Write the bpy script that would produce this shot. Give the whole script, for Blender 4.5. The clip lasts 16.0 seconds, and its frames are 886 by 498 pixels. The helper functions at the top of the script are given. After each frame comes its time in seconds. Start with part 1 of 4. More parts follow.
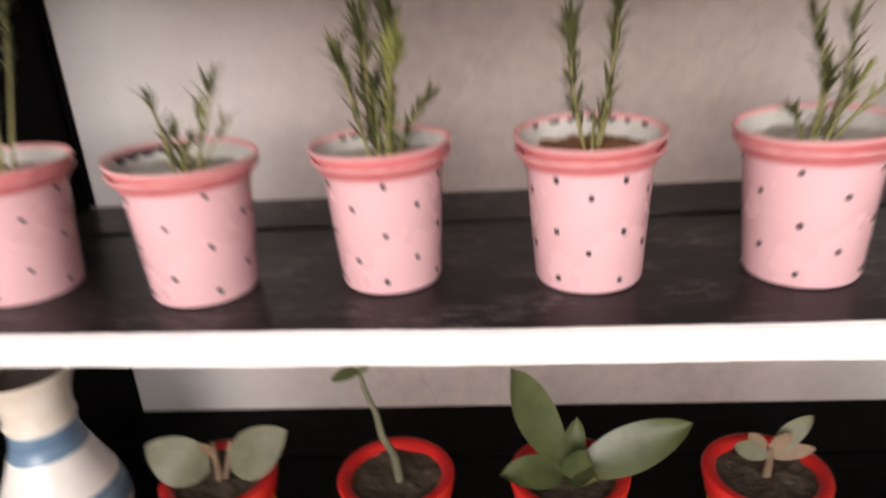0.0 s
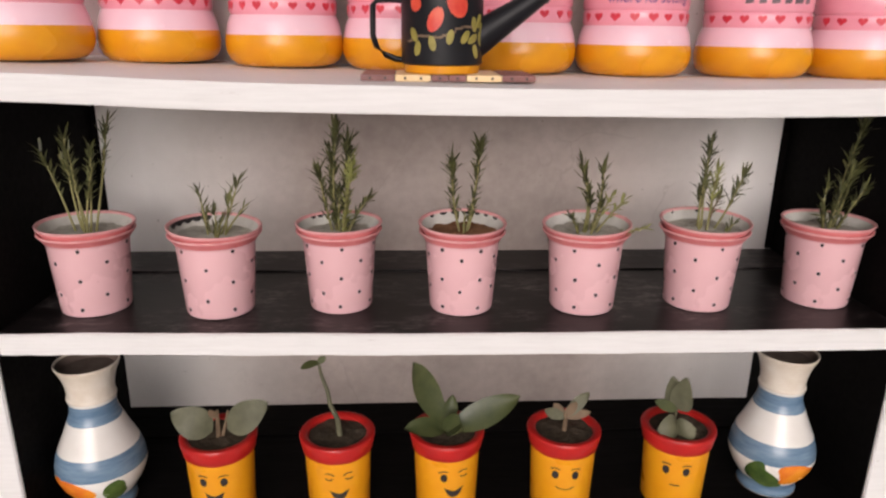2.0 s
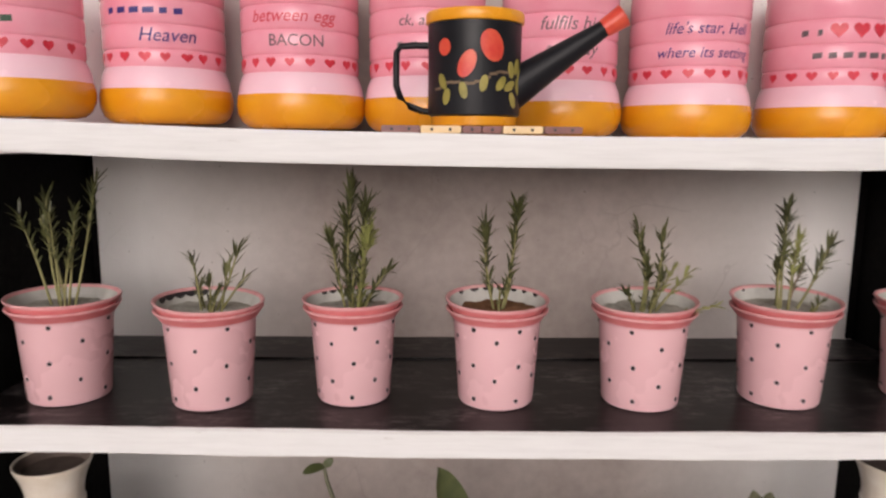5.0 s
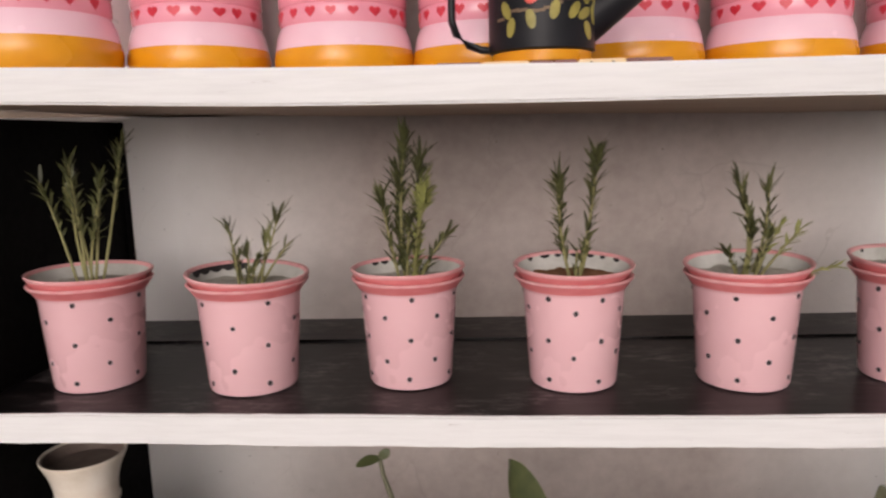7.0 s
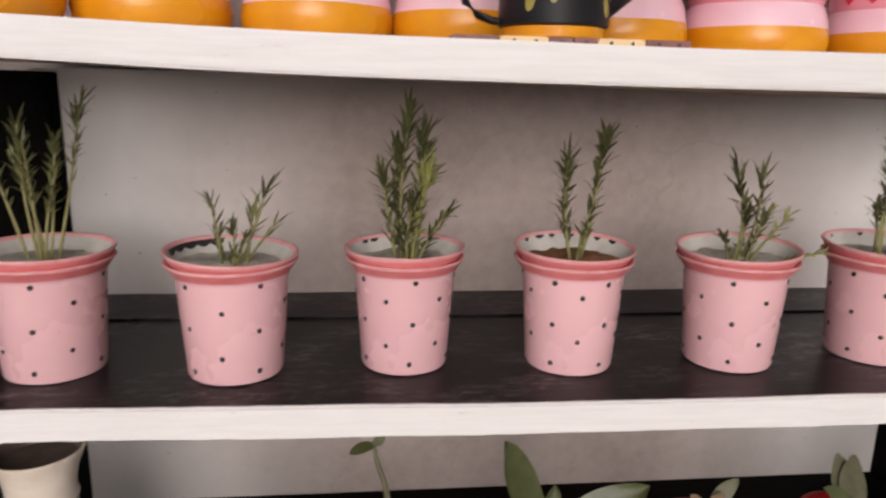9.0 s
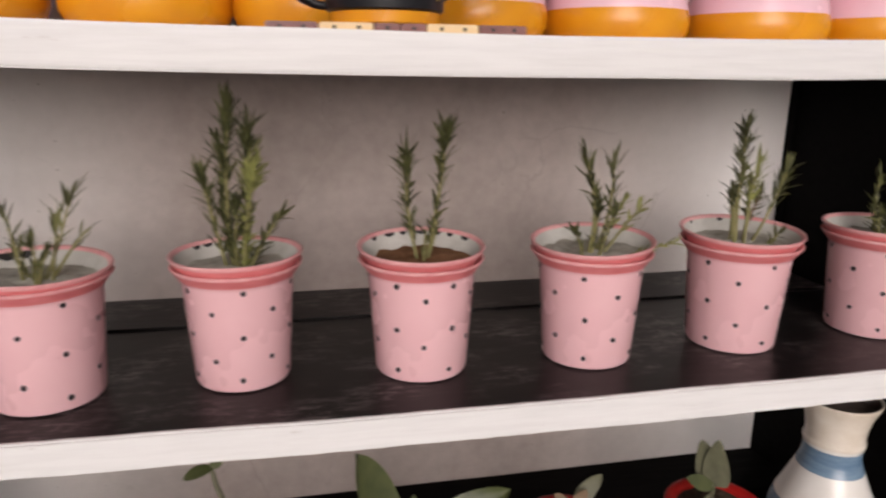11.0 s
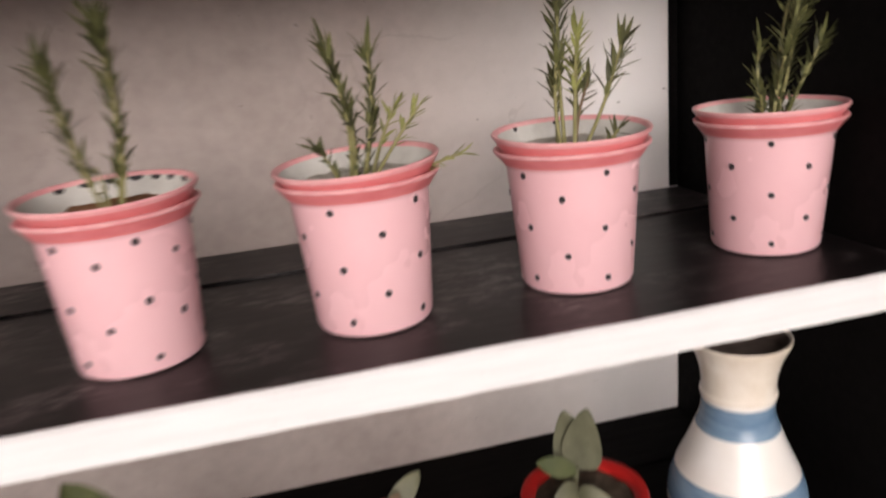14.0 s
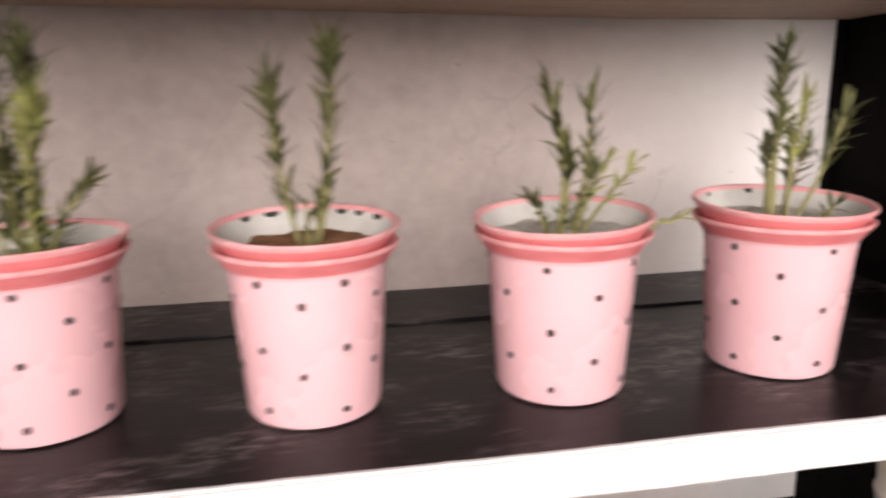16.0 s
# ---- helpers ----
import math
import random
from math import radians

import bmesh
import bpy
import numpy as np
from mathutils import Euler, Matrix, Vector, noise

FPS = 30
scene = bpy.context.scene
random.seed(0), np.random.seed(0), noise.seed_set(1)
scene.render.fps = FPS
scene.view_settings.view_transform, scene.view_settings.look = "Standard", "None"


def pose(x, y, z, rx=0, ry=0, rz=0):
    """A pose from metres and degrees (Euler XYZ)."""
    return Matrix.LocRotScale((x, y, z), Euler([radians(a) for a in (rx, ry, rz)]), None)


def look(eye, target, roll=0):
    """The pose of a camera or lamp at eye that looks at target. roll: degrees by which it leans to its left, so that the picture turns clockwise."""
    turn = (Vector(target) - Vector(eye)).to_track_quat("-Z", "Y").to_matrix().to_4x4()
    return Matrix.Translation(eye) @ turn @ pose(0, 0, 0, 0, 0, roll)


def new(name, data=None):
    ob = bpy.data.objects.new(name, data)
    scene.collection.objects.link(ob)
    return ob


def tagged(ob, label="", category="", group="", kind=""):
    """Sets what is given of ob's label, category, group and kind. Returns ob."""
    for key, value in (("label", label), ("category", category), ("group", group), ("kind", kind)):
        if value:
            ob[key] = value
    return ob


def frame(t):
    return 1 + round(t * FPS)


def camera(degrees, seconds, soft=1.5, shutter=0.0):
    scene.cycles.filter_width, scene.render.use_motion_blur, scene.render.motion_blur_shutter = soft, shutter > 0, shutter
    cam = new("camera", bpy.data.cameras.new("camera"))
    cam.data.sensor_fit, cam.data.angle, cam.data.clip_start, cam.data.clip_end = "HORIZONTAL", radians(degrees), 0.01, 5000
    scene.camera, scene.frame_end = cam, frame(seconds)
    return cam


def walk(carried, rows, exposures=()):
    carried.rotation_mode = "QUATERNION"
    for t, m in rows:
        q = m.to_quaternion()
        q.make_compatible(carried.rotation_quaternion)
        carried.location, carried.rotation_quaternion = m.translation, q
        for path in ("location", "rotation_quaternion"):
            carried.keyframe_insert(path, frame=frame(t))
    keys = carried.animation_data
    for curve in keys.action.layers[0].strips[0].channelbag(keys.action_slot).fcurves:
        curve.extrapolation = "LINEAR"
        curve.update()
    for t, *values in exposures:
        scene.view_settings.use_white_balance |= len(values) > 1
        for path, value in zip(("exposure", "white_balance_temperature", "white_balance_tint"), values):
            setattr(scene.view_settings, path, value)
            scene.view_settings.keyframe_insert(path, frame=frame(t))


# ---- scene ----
cam = camera(64.5, 16.0, soft=2.3, shutter=0.8)
PATH = [
    (0, (-0.061, -0.489, 1.13), (-0.238, 1.366, 0.403), -4.0),
    (0.5, (-0.116, -0.637, 1.174), (-0.093, 1.3, 0.677), -2.9),
    (1, (-0.078, -0.707, 1.16), (-0.024, 1.246, 0.733), 1.7),
    (1.5, (-0.067, -0.779, 1.227), (0.003, 1.13, 0.634), 0.3),
    (2, (-0.068, -0.834, 1.255), (0.036, 1.068, 0.648), 0.7),
    (2.5, (-0.069, -0.827, 1.273), (0.046, 1.083, 0.69), 1.4),
    (3, (-0.051, -0.806, 1.252), (0.122, 1.102, 0.676), 1.8),
    (3.5, (-0.061, -0.807, 1.271), (0.061, 1.11, 0.713), 0.1),
    (3.7, (-0.067, -0.818, 1.223), (0.019, 1.122, 0.744), 0.3),
    (5.8, (-0.067, -0.64, 1.158), (-0.077, 1.336, 0.848), -0.5),
    (6, (-0.071, -0.63, 1.142), (-0.106, 1.34, 0.8), -1.2),
    (6.5, (-0.077, -0.622, 1.138), (-0.162, 1.343, 0.779), -1.0),
    (7, (-0.087, -0.628, 1.138), (-0.184, 1.344, 0.818), -1.4),
    (7.5, (-0.123, -0.624, 1.141), (-0.224, 1.324, 0.7), -3.1),
    (8, (-0.17, -0.604, 1.14), (-0.196, 1.314, 0.575), -3.2),
    (8.2, (-0.192, -0.603, 1.143), (-0.158, 1.33, 0.632), -1.8),
    (10.3, (-0.155, -0.572, 1.17), (0.173, 1.352, 0.733), 0.6),
    (10.5, (-0.137, -0.571, 1.169), (0.198, 1.349, 0.721), 0.5),
    (11, (-0.101, -0.561, 1.17), (0.297, 1.332, 0.66), 0.6),
    (11.5, (-0.037, -0.573, 1.15), (0.371, 1.316, 0.634), 0.2),
    (12, (0.028, -0.588, 1.146), (0.328, 1.338, 0.696), -3.2),
    (12.5, (0.096, -0.565, 1.153), (0.396, 1.349, 0.653), -6.2),
    (13, (0.125, -0.554, 1.158), (0.414, 1.364, 0.673), -5.5),
    (13.5, (0.136, -0.534, 1.127), (0.377, 1.387, 0.627), -8.2),
    (14, (0.125, -0.45, 1.086), (0.495, 1.433, 0.521), -5.8),
    (14.5, (0.13, -0.341, 1.111), (0.677, 1.508, 0.582), -3.7),
    (15, (0.102, -0.351, 1.109), (0.629, 1.52, 0.638), -1.6),
    (15.5, (0.067, -0.368, 1.1), (0.523, 1.521, 0.627), -1.1),
    (16, (0.012, -0.39, 1.094), (0.355, 1.528, 0.645), -0.8),
]
walk(cam, [(t, look(eye, target, roll)) for t, eye, target, roll in PATH], [(0.0, -0.2, 6800, 17.5), (0.6, -0.35, 6800, 17.5), (2.0, -0.65, 6800, 17.5), (3.7, -0.7, 6800, 17.5), (6.0, -0.78, 6800, 17.5), (8.2, -0.7, 6800, 17.5), (10.3, -0.8, 6800, 17.5), (12.5, -0.62, 6800, 17.5), (13.6, -0.5, 6800, 17.5), (14.5, -0.25, 6800, 17.5), (16.0, 0.05, 6800, 17.5)])

# ---- world, sun, exposure ----
world = bpy.data.worlds.new("overcast_sky")
scene.world = world
world.use_nodes = True
wn, wl = world.node_tree.nodes, world.node_tree.links
sky = wn.new("ShaderNodeTexSky")
sky.sky_type, sky.sun_disc = "NISHITA", False
sky.sun_elevation, sky.sun_rotation = radians(15), radians(187)
sky.air_density, sky.dust_density, sky.ozone_density = 1.0, 4.0, 0.6
haze = wn.new("ShaderNodeHueSaturation")
haze.inputs["Saturation"].default_value = 0.12
wl.new(sky.outputs[0], haze.inputs["Color"])
wl.new(haze.outputs[0], wn["Background"].inputs["Color"])
wn["Background"].inputs["Strength"].default_value = 0.15
sun = new("sun", bpy.data.lights.new("sun", "SUN"))
sun.data.energy, sun.data.angle, sun.data.color = 1.6, radians(40), (1.0, 0.95, 0.9)
sun.matrix_world = look((-0.6, -5.0, 2.35), (0, 0, 1))


# ---- materials ----
def mat(name, rough=0.5, metal=0.0, spec=0.5):
    m = bpy.data.materials.new(name)
    m.use_nodes = True
    b = m.node_tree.nodes["Principled BSDF"]
    b.inputs["Roughness"].default_value = rough
    b.inputs["Metallic"].default_value = metal
    b.inputs["Specular IOR Level"].default_value = spec
    return m, m.node_tree.nodes, m.node_tree.links, b


def tex(n, l, kind="noise", scale=10.0, detail=4.0, stretch=(1, 1, 1), rough=0.6):
    co = n.new("ShaderNodeTexCoord")
    mp = n.new("ShaderNodeMapping")
    mp.inputs["Scale"].default_value = stretch
    l.new(co.outputs["Object"], mp.inputs["Vector"])
    if kind == "voronoi":
        t = n.new("ShaderNodeTexVoronoi")
        t.feature = "DISTANCE_TO_EDGE"
        t.inputs["Scale"].default_value = scale
    else:
        t = n.new("ShaderNodeTexNoise")
        t.inputs["Scale"].default_value = scale
        t.inputs["Detail"].default_value = detail
        t.inputs["Roughness"].default_value = rough
    l.new(mp.outputs[0], t.inputs["Vector"])
    return t.outputs[0]


def ramp(n, l, src, stops):
    r = n.new("ShaderNodeValToRGB")
    while len(r.color_ramp.elements) < len(stops):
        r.color_ramp.elements.new(0.5)
    for e, (p, c) in zip(r.color_ramp.elements, stops):
        e.position = p
        e.color = (*c, 1) if len(c) == 3 else c
    l.new(src, r.inputs[0])
    return r.outputs[0]


def mix(n, l, fac, a, b, mode="MIX"):
    x = n.new("ShaderNodeMix")
    x.data_type, x.blend_type = "RGBA", mode
    for sock, v in ((x.inputs[0], fac), (x.inputs[6], a), (x.inputs[7], b)):
        if hasattr(v, "links"):
            l.new(v, sock)
        elif isinstance(v, (int, float)):
            sock.default_value = v
        else:
            sock.default_value = (*v, 1)
    return x.outputs[2]


def bump(n, l, b, src, strength=0.2, dist=0.002):
    u = n.new("ShaderNodeBump")
    u.inputs["Strength"].default_value, u.inputs["Distance"].default_value = strength, dist
    l.new(src, u.inputs["Height"])
    l.new(u.outputs[0], b.inputs["Normal"])


def grained(name, c1, c2, rough=0.5, scale=40.0, stretch=(1, 1, 1), relief=0.15, dist=0.001, spec=0.5, vary=0.0, island=False):
    """Two colours mixed by noise at two scales, with a fine relief."""
    m, n, l, b = mat(name, rough, 0.0, spec)
    big = tex(n, l, "noise", scale * 0.2, 3, stretch)
    fine = tex(n, l, "noise", scale, 6, stretch)
    both = mix(n, l, 0.5, big, fine)
    col = ramp(n, l, both, [(0.35, c1), (0.65, c2)])
    if vary:
        info = n.new("ShaderNodeNewGeometry" if island else "ShaderNodeObjectInfo")
        hsv = n.new("ShaderNodeHueSaturation")
        mr = n.new("ShaderNodeMapRange")
        mr.inputs["To Min"].default_value, mr.inputs["To Max"].default_value = 1 - vary, 1 + vary
        l.new(info.outputs["Random Per Island" if island else "Random"], mr.inputs["Value"])
        l.new(mr.outputs[0], hsv.inputs["Value"])
        l.new(col, hsv.inputs["Color"])
        col = hsv.outputs[0]
    l.new(col, b.inputs["Base Color"])
    rr = ramp(n, l, big, [(0.3, (max(0, rough - 0.08),) * 3), (0.7, (min(1, rough + 0.1),) * 3)])
    l.new(rr, b.inputs["Roughness"])
    bump(n, l, b, fine, relief, dist)
    return m


def make_white_paint():
    m, n, l, b = mat("white_paint", 0.55)
    streak = tex(n, l, "noise", 30, 6, (0.5, 8, 8))
    chips = tex(n, l, "noise", 55, 5, (0.35, 2, 2), 0.7)
    base = ramp(n, l, streak, [(0.3, (0.72, 0.712, 0.705)), (0.6, (0.78, 0.774, 0.768))])
    worn = ramp(n, l, chips, [(0.665, (0, 0, 0)), (0.73, (0.8, 0.8, 0.8))])
    l.new(mix(n, l, worn, base, (0.45, 0.40, 0.37)), b.inputs["Base Color"])
    bump(n, l, b, streak, 0.2, 0.0015)
    return m


def make_black_paint(name, dusty, grey=1.0):
    m, n, l, b = mat(name, 0.45 if dusty else 0.6, 0.0, 0.2 if dusty else 0.03)
    grain = tex(n, l, "noise", 26, 6, (0.6, 5, 5), 0.65)
    base = ramp(n, l, grain, [(0.3, (0.006 * grey, 0.005 * grey, 0.005 * grey)), (0.7, (0.011 * grey, 0.009 * grey, 0.009 * grey)) if dusty else (0.7, (0.004, 0.0036, 0.0034))])
    if dusty:
        patch = tex(n, l, "noise", 9, 3, (1, 1.6, 1))
        fine = tex(n, l, "noise", 85, 6, (0.6, 1.7, 1), 0.75)
        where = mix(n, l, 1.0, ramp(n, l, patch, [(0.46, (0, 0, 0)), (0.64, (1, 1, 1))]), ramp(n, l, fine, [(0.47, (0, 0, 0)), (0.66, (1, 1, 1))]), "MULTIPLY")
        l.new(mix(n, l, where, base, (0.17, 0.148, 0.148)), b.inputs["Base Color"])
    else:
        l.new(base, b.inputs["Base Color"])
    l.new(ramp(n, l, grain, [(0.3, (0.30 if dusty else 0.5,) * 3), (0.7, (0.38 if dusty else 0.68,) * 3)]), b.inputs["Roughness"])
    bump(n, l, b, grain, 0.10, 0.001)
    return m


def make_plaster():
    """Greyed limewash with hairline cracks, whitened by painted-in light towards each side board."""
    m, n, l, b = mat("plaster", 0.85, 0.0, 0.2)
    big = tex(n, l, "noise", 5, 4, (1, 1, 1.4))
    fine = tex(n, l, "noise", 60, 6)
    base = ramp(n, l, mix(n, l, 0.35, big, fine), [(0.35, (0.35, 0.297, 0.274)), (0.65, (0.485, 0.422, 0.393))])
    wob = tex(n, l, "noise", 9, 5)
    co = n.new("ShaderNodeTexCoord")
    warp = n.new("ShaderNodeVectorMath")
    warp.operation = "MULTIPLY_ADD"
    warp.inputs[1].default_value = (0.12,) * 3
    l.new(wob, warp.inputs[0])
    l.new(co.outputs["Object"], warp.inputs[2])
    vor = n.new("ShaderNodeTexVoronoi")
    vor.feature = "DISTANCE_TO_EDGE"
    vor.inputs["Scale"].default_value = 7.0
    l.new(warp.outputs[0], vor.inputs["Vector"])
    line = ramp(n, l, vor.outputs[0], [(0.003, (1, 1, 1)), (0.010, (0, 0, 0))])
    some = ramp(n, l, tex(n, l, "noise", 3.2, 2), [(0.52, (0, 0, 0)), (0.68, (0.4, 0.4, 0.4))])
    crack = mix(n, l, 1.0, line, some, "MULTIPLY")
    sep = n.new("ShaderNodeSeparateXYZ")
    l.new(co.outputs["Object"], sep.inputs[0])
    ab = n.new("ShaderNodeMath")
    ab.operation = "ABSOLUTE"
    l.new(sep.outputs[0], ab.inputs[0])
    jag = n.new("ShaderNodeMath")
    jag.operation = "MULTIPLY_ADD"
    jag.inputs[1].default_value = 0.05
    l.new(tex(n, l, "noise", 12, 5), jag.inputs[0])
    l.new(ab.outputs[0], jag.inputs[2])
    # Brighter ends of the wall: the light there is put into the colour.
    end_light = ramp(n, l, jag.outputs[0], [(0.24, (0, 0, 0)), (0.42, (0.5, 0.5, 0.5)), (0.495, (1, 1, 1))])
    base = mix(n, l, end_light, base, (0.9, 0.88, 0.865))
    specks = ramp(n, l, tex(n, l, "noise", 120, 2), [(0.73, (0, 0, 0)), (0.76, (0.7, 0.7, 0.7))])
    col = mix(n, l, crack, base, (0.3, 0.26, 0.24))
    l.new(mix(n, l, specks, col, (0.25, 0.22, 0.2)), b.inputs["Base Color"])
    bump(n, l, b, mix(n, l, 0.4, fine, vor.outputs[0]), 0.25, 0.003)
    return m


WHITE = make_white_paint()
BLACK = make_black_paint("black_paint", True)
BLACKREAR = make_black_paint("black_rear_plank", True, 0.85)
BLACKSIDE = make_black_paint("black_board", False)
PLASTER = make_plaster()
BROWN = grained("bare_wood", (0.34, 0.235, 0.165), (0.46, 0.34, 0.25), 0.7, 30, (0.4, 6, 6), 0.3)
PINK = grained("pink_plastic", (0.85, 0.505, 0.535), (0.87, 0.535, 0.56), 0.26, 60, (1, 1, 1), 0.06, 0.0005, vary=0.04)
ROSE = grained("rose_paint", (0.68, 0.17, 0.18), (0.78, 0.25, 0.26), 0.38, 70, (1, 1, 3), 0.15, 0.0005, vary=0.06)
ROSELIGHT = grained("rose_lip", (0.72, 0.28, 0.29), (0.82, 0.46, 0.46), 0.4, 90, (1, 1, 1), 0.15, 0.0005)
INSIDE = grained("white_plastic", (0.46, 0.45, 0.41), (0.68, 0.67, 0.63), 0.5, 50)
INK = grained("black_dot_paint", (0.012, 0.01, 0.012), (0.03, 0.025, 0.025), 0.5, 200)
SOIL = grained("grey_soil", (0.34, 0.325, 0.275), (0.66, 0.645, 0.58), 0.95, 95, (1, 1, 1), 0.9, 0.004, 0.1)
REDSOIL = grained("red_soil", (0.16, 0.075, 0.04), (0.34, 0.18, 0.1), 0.95, 130, (1, 1, 1), 0.9, 0.004, 0.1)
DARKSOIL = grained("brown_soil", (0.04, 0.03, 0.022), (0.14, 0.105, 0.075), 0.95, 130, (1, 1, 1), 0.9, 0.004, 0.1)
LEAF = grained("rosemary_leaf", (0.045, 0.052, 0.018), (0.135, 0.135, 0.048), 0.5, 60, vary=0.55, island=True)
PALE = grained("pale_leaf", (0.2, 0.21, 0.06), (0.34, 0.35, 0.12), 0.55, 60, vary=0.35, island=True)
STEM = grained("green_stem", (0.2, 0.19, 0.072), (0.34, 0.31, 0.135), 0.6, 80)
TWIG = grained("brown_stem", (0.12, 0.075, 0.045), (0.22, 0.15, 0.09), 0.7, 80)
SUCC = grained("succulent_leaf", (0.034, 0.048, 0.016), (0.095, 0.105, 0.038), 0.42, 45)
GREYSUCC = grained("grey_leaf", (0.07, 0.072, 0.04), (0.155, 0.15, 0.09), 0.55, 45)
YELLOW = grained("yellow_paint", (0.80, 0.31, 0.010), (0.87, 0.39, 0.015), 0.32, 40, (1, 1, 1), 0.06, 0.0005)
RED = grained("red_paint", (0.45, 0.012, 0.012), (0.6, 0.025, 0.02), 0.35, 40, (1, 1, 1), 0.15, 0.0006)
GLAZE = grained("white_glaze", (0.74, 0.71, 0.66), (0.84, 0.82, 0.79), 0.16, 25, (1, 1, 1), 0.05)
CREAM = grained("cream_glaze", (0.62, 0.53, 0.42), (0.82, 0.77, 0.69), 0.2, 30, (1, 1, 1), 0.05)
GLAZEBLUE = grained("blue_glaze", (0.09, 0.17, 0.27), (0.2, 0.3, 0.4), 0.18, 45, (1, 1, 5), 0.05)
GLAZEORANGE = grained("orange_glaze", (0.75, 0.12, 0.02), (0.9, 0.36, 0.03), 0.2, 60)
GLAZEGREEN = grained("green_glaze", (0.03, 0.07, 0.02), (0.12, 0.18, 0.04), 0.2, 60)
CLAY = grained("grey_clay", (0.12, 0.085, 0.07), (0.2, 0.15, 0.125), 0.8, 60)
ORANGE = grained("amber_paint", (0.66, 0.24, 0.008), (0.76, 0.33, 0.012), 0.22, 22, (1, 1, 1), 0.05)
PINKBAND = grained("pale_pink_paint", (0.82, 0.5, 0.58), (0.86, 0.58, 0.65), 0.2, 22, (1, 1, 1), 0.05)
PINKWALL = grained("pink_paint", (0.78, 0.28, 0.36), (0.83, 0.38, 0.45), 0.2, 22, (1, 1, 1), 0.05)
HEART = grained("red_heart_paint", (0.5, 0.012, 0.03), (0.72, 0.06, 0.09), 0.4, 90)
NAVY = grained("blue_ink", (0.02, 0.015, 0.12), (0.05, 0.03, 0.2), 0.5, 90)
GREYINK = grained("grey_ink", (0.08, 0.06, 0.07), (0.16, 0.11, 0.12), 0.5, 90)
GREENINK = grained("green_ink", (0.015, 0.05, 0.03), (0.03, 0.09, 0.05), 0.5, 90)
CANBLACK = grained("black_enamel", (0.005, 0.005, 0.007), (0.012, 0.012, 0.015), 0.42, 40, spec=0.25)
LEAFPAINT = grained("olive_leaf_paint", (0.2, 0.17, 0.03), (0.38, 0.32, 0.08), 0.45, 90)
BIRDRED = grained("red_oval_paint", (0.6, 0.03, 0.025), (0.78, 0.14, 0.06), 0.4, 60)
CREAMTILE = grained("cream_wood", (0.72, 0.5, 0.25), (0.82, 0.62, 0.36), 0.5, 60)
PLUMTILE = grained("plum_wood", (0.16, 0.06, 0.055), (0.26, 0.11, 0.095), 0.5, 60)
GROUND = grained("concrete", (0.42, 0.4, 0.38), (0.55, 0.53, 0.5), 0.9, 12, (1, 1, 1), 0.3)


# ---- building helpers ----
def link(name, verts, faces, mats, parent=None, label="", idx=None, smooth=False):
    me = bpy.data.meshes.new(name)
    me.from_pydata(verts, [], faces)
    for m in mats if isinstance(mats, (list, tuple)) else [mats]:
        me.materials.append(m)
    if idx:
        me.polygons.foreach_set("material_index", idx)
    if smooth:
        me.polygons.foreach_set("use_smooth", [True] * len(me.polygons))
    me.update()
    ob = new(name, me)
    ob.parent = parent
    if label:
        ob["label"] = label
    return ob


def thing(name, at, label, category, group="", kind="", rz=0.0):
    ob = new(name)
    ob.empty_display_size = 0.02
    ob.matrix_basis = pose(*at, 0, 0, rz)
    return tagged(ob, label, category, group, kind)


def lathe(name, prof, mats, parent, label="", seg=64, idx=None, close=True, wob=0.0):
    """A turned body: prof holds (radius, height) from the outside bottom up and in; idx one material per ring."""
    v, f, mi = [], [], []
    for k, (r, z) in enumerate(prof):
        for a in range(seg):
            t = 2 * math.pi * a / seg
            rr = r * (1 + wob * noise.noise((math.cos(t) * 1.5, math.sin(t) * 1.5, z * 20)))
            v.append((rr * math.sin(t), -rr * math.cos(t), z))
    for k in range(len(prof) - 1):
        for a in range(seg):
            b = (a + 1) % seg
            f.append((k * seg + a, k * seg + b, (k + 1) * seg + b, (k + 1) * seg + a))
            mi.append(idx[k] if idx else 0)
    if close:
        f.append(tuple(reversed(range(seg))))
        mi.append(idx[0] if idx else 0)
        f.append(tuple((len(prof) - 1) * seg + a for a in range(seg)))
        mi.append(idx[-1] if idx else 0)
    ob = link(name, v, f, mats, parent, label, mi, True)
    ob.data.set_sharp_from_angle(angle=radians(38))
    return ob


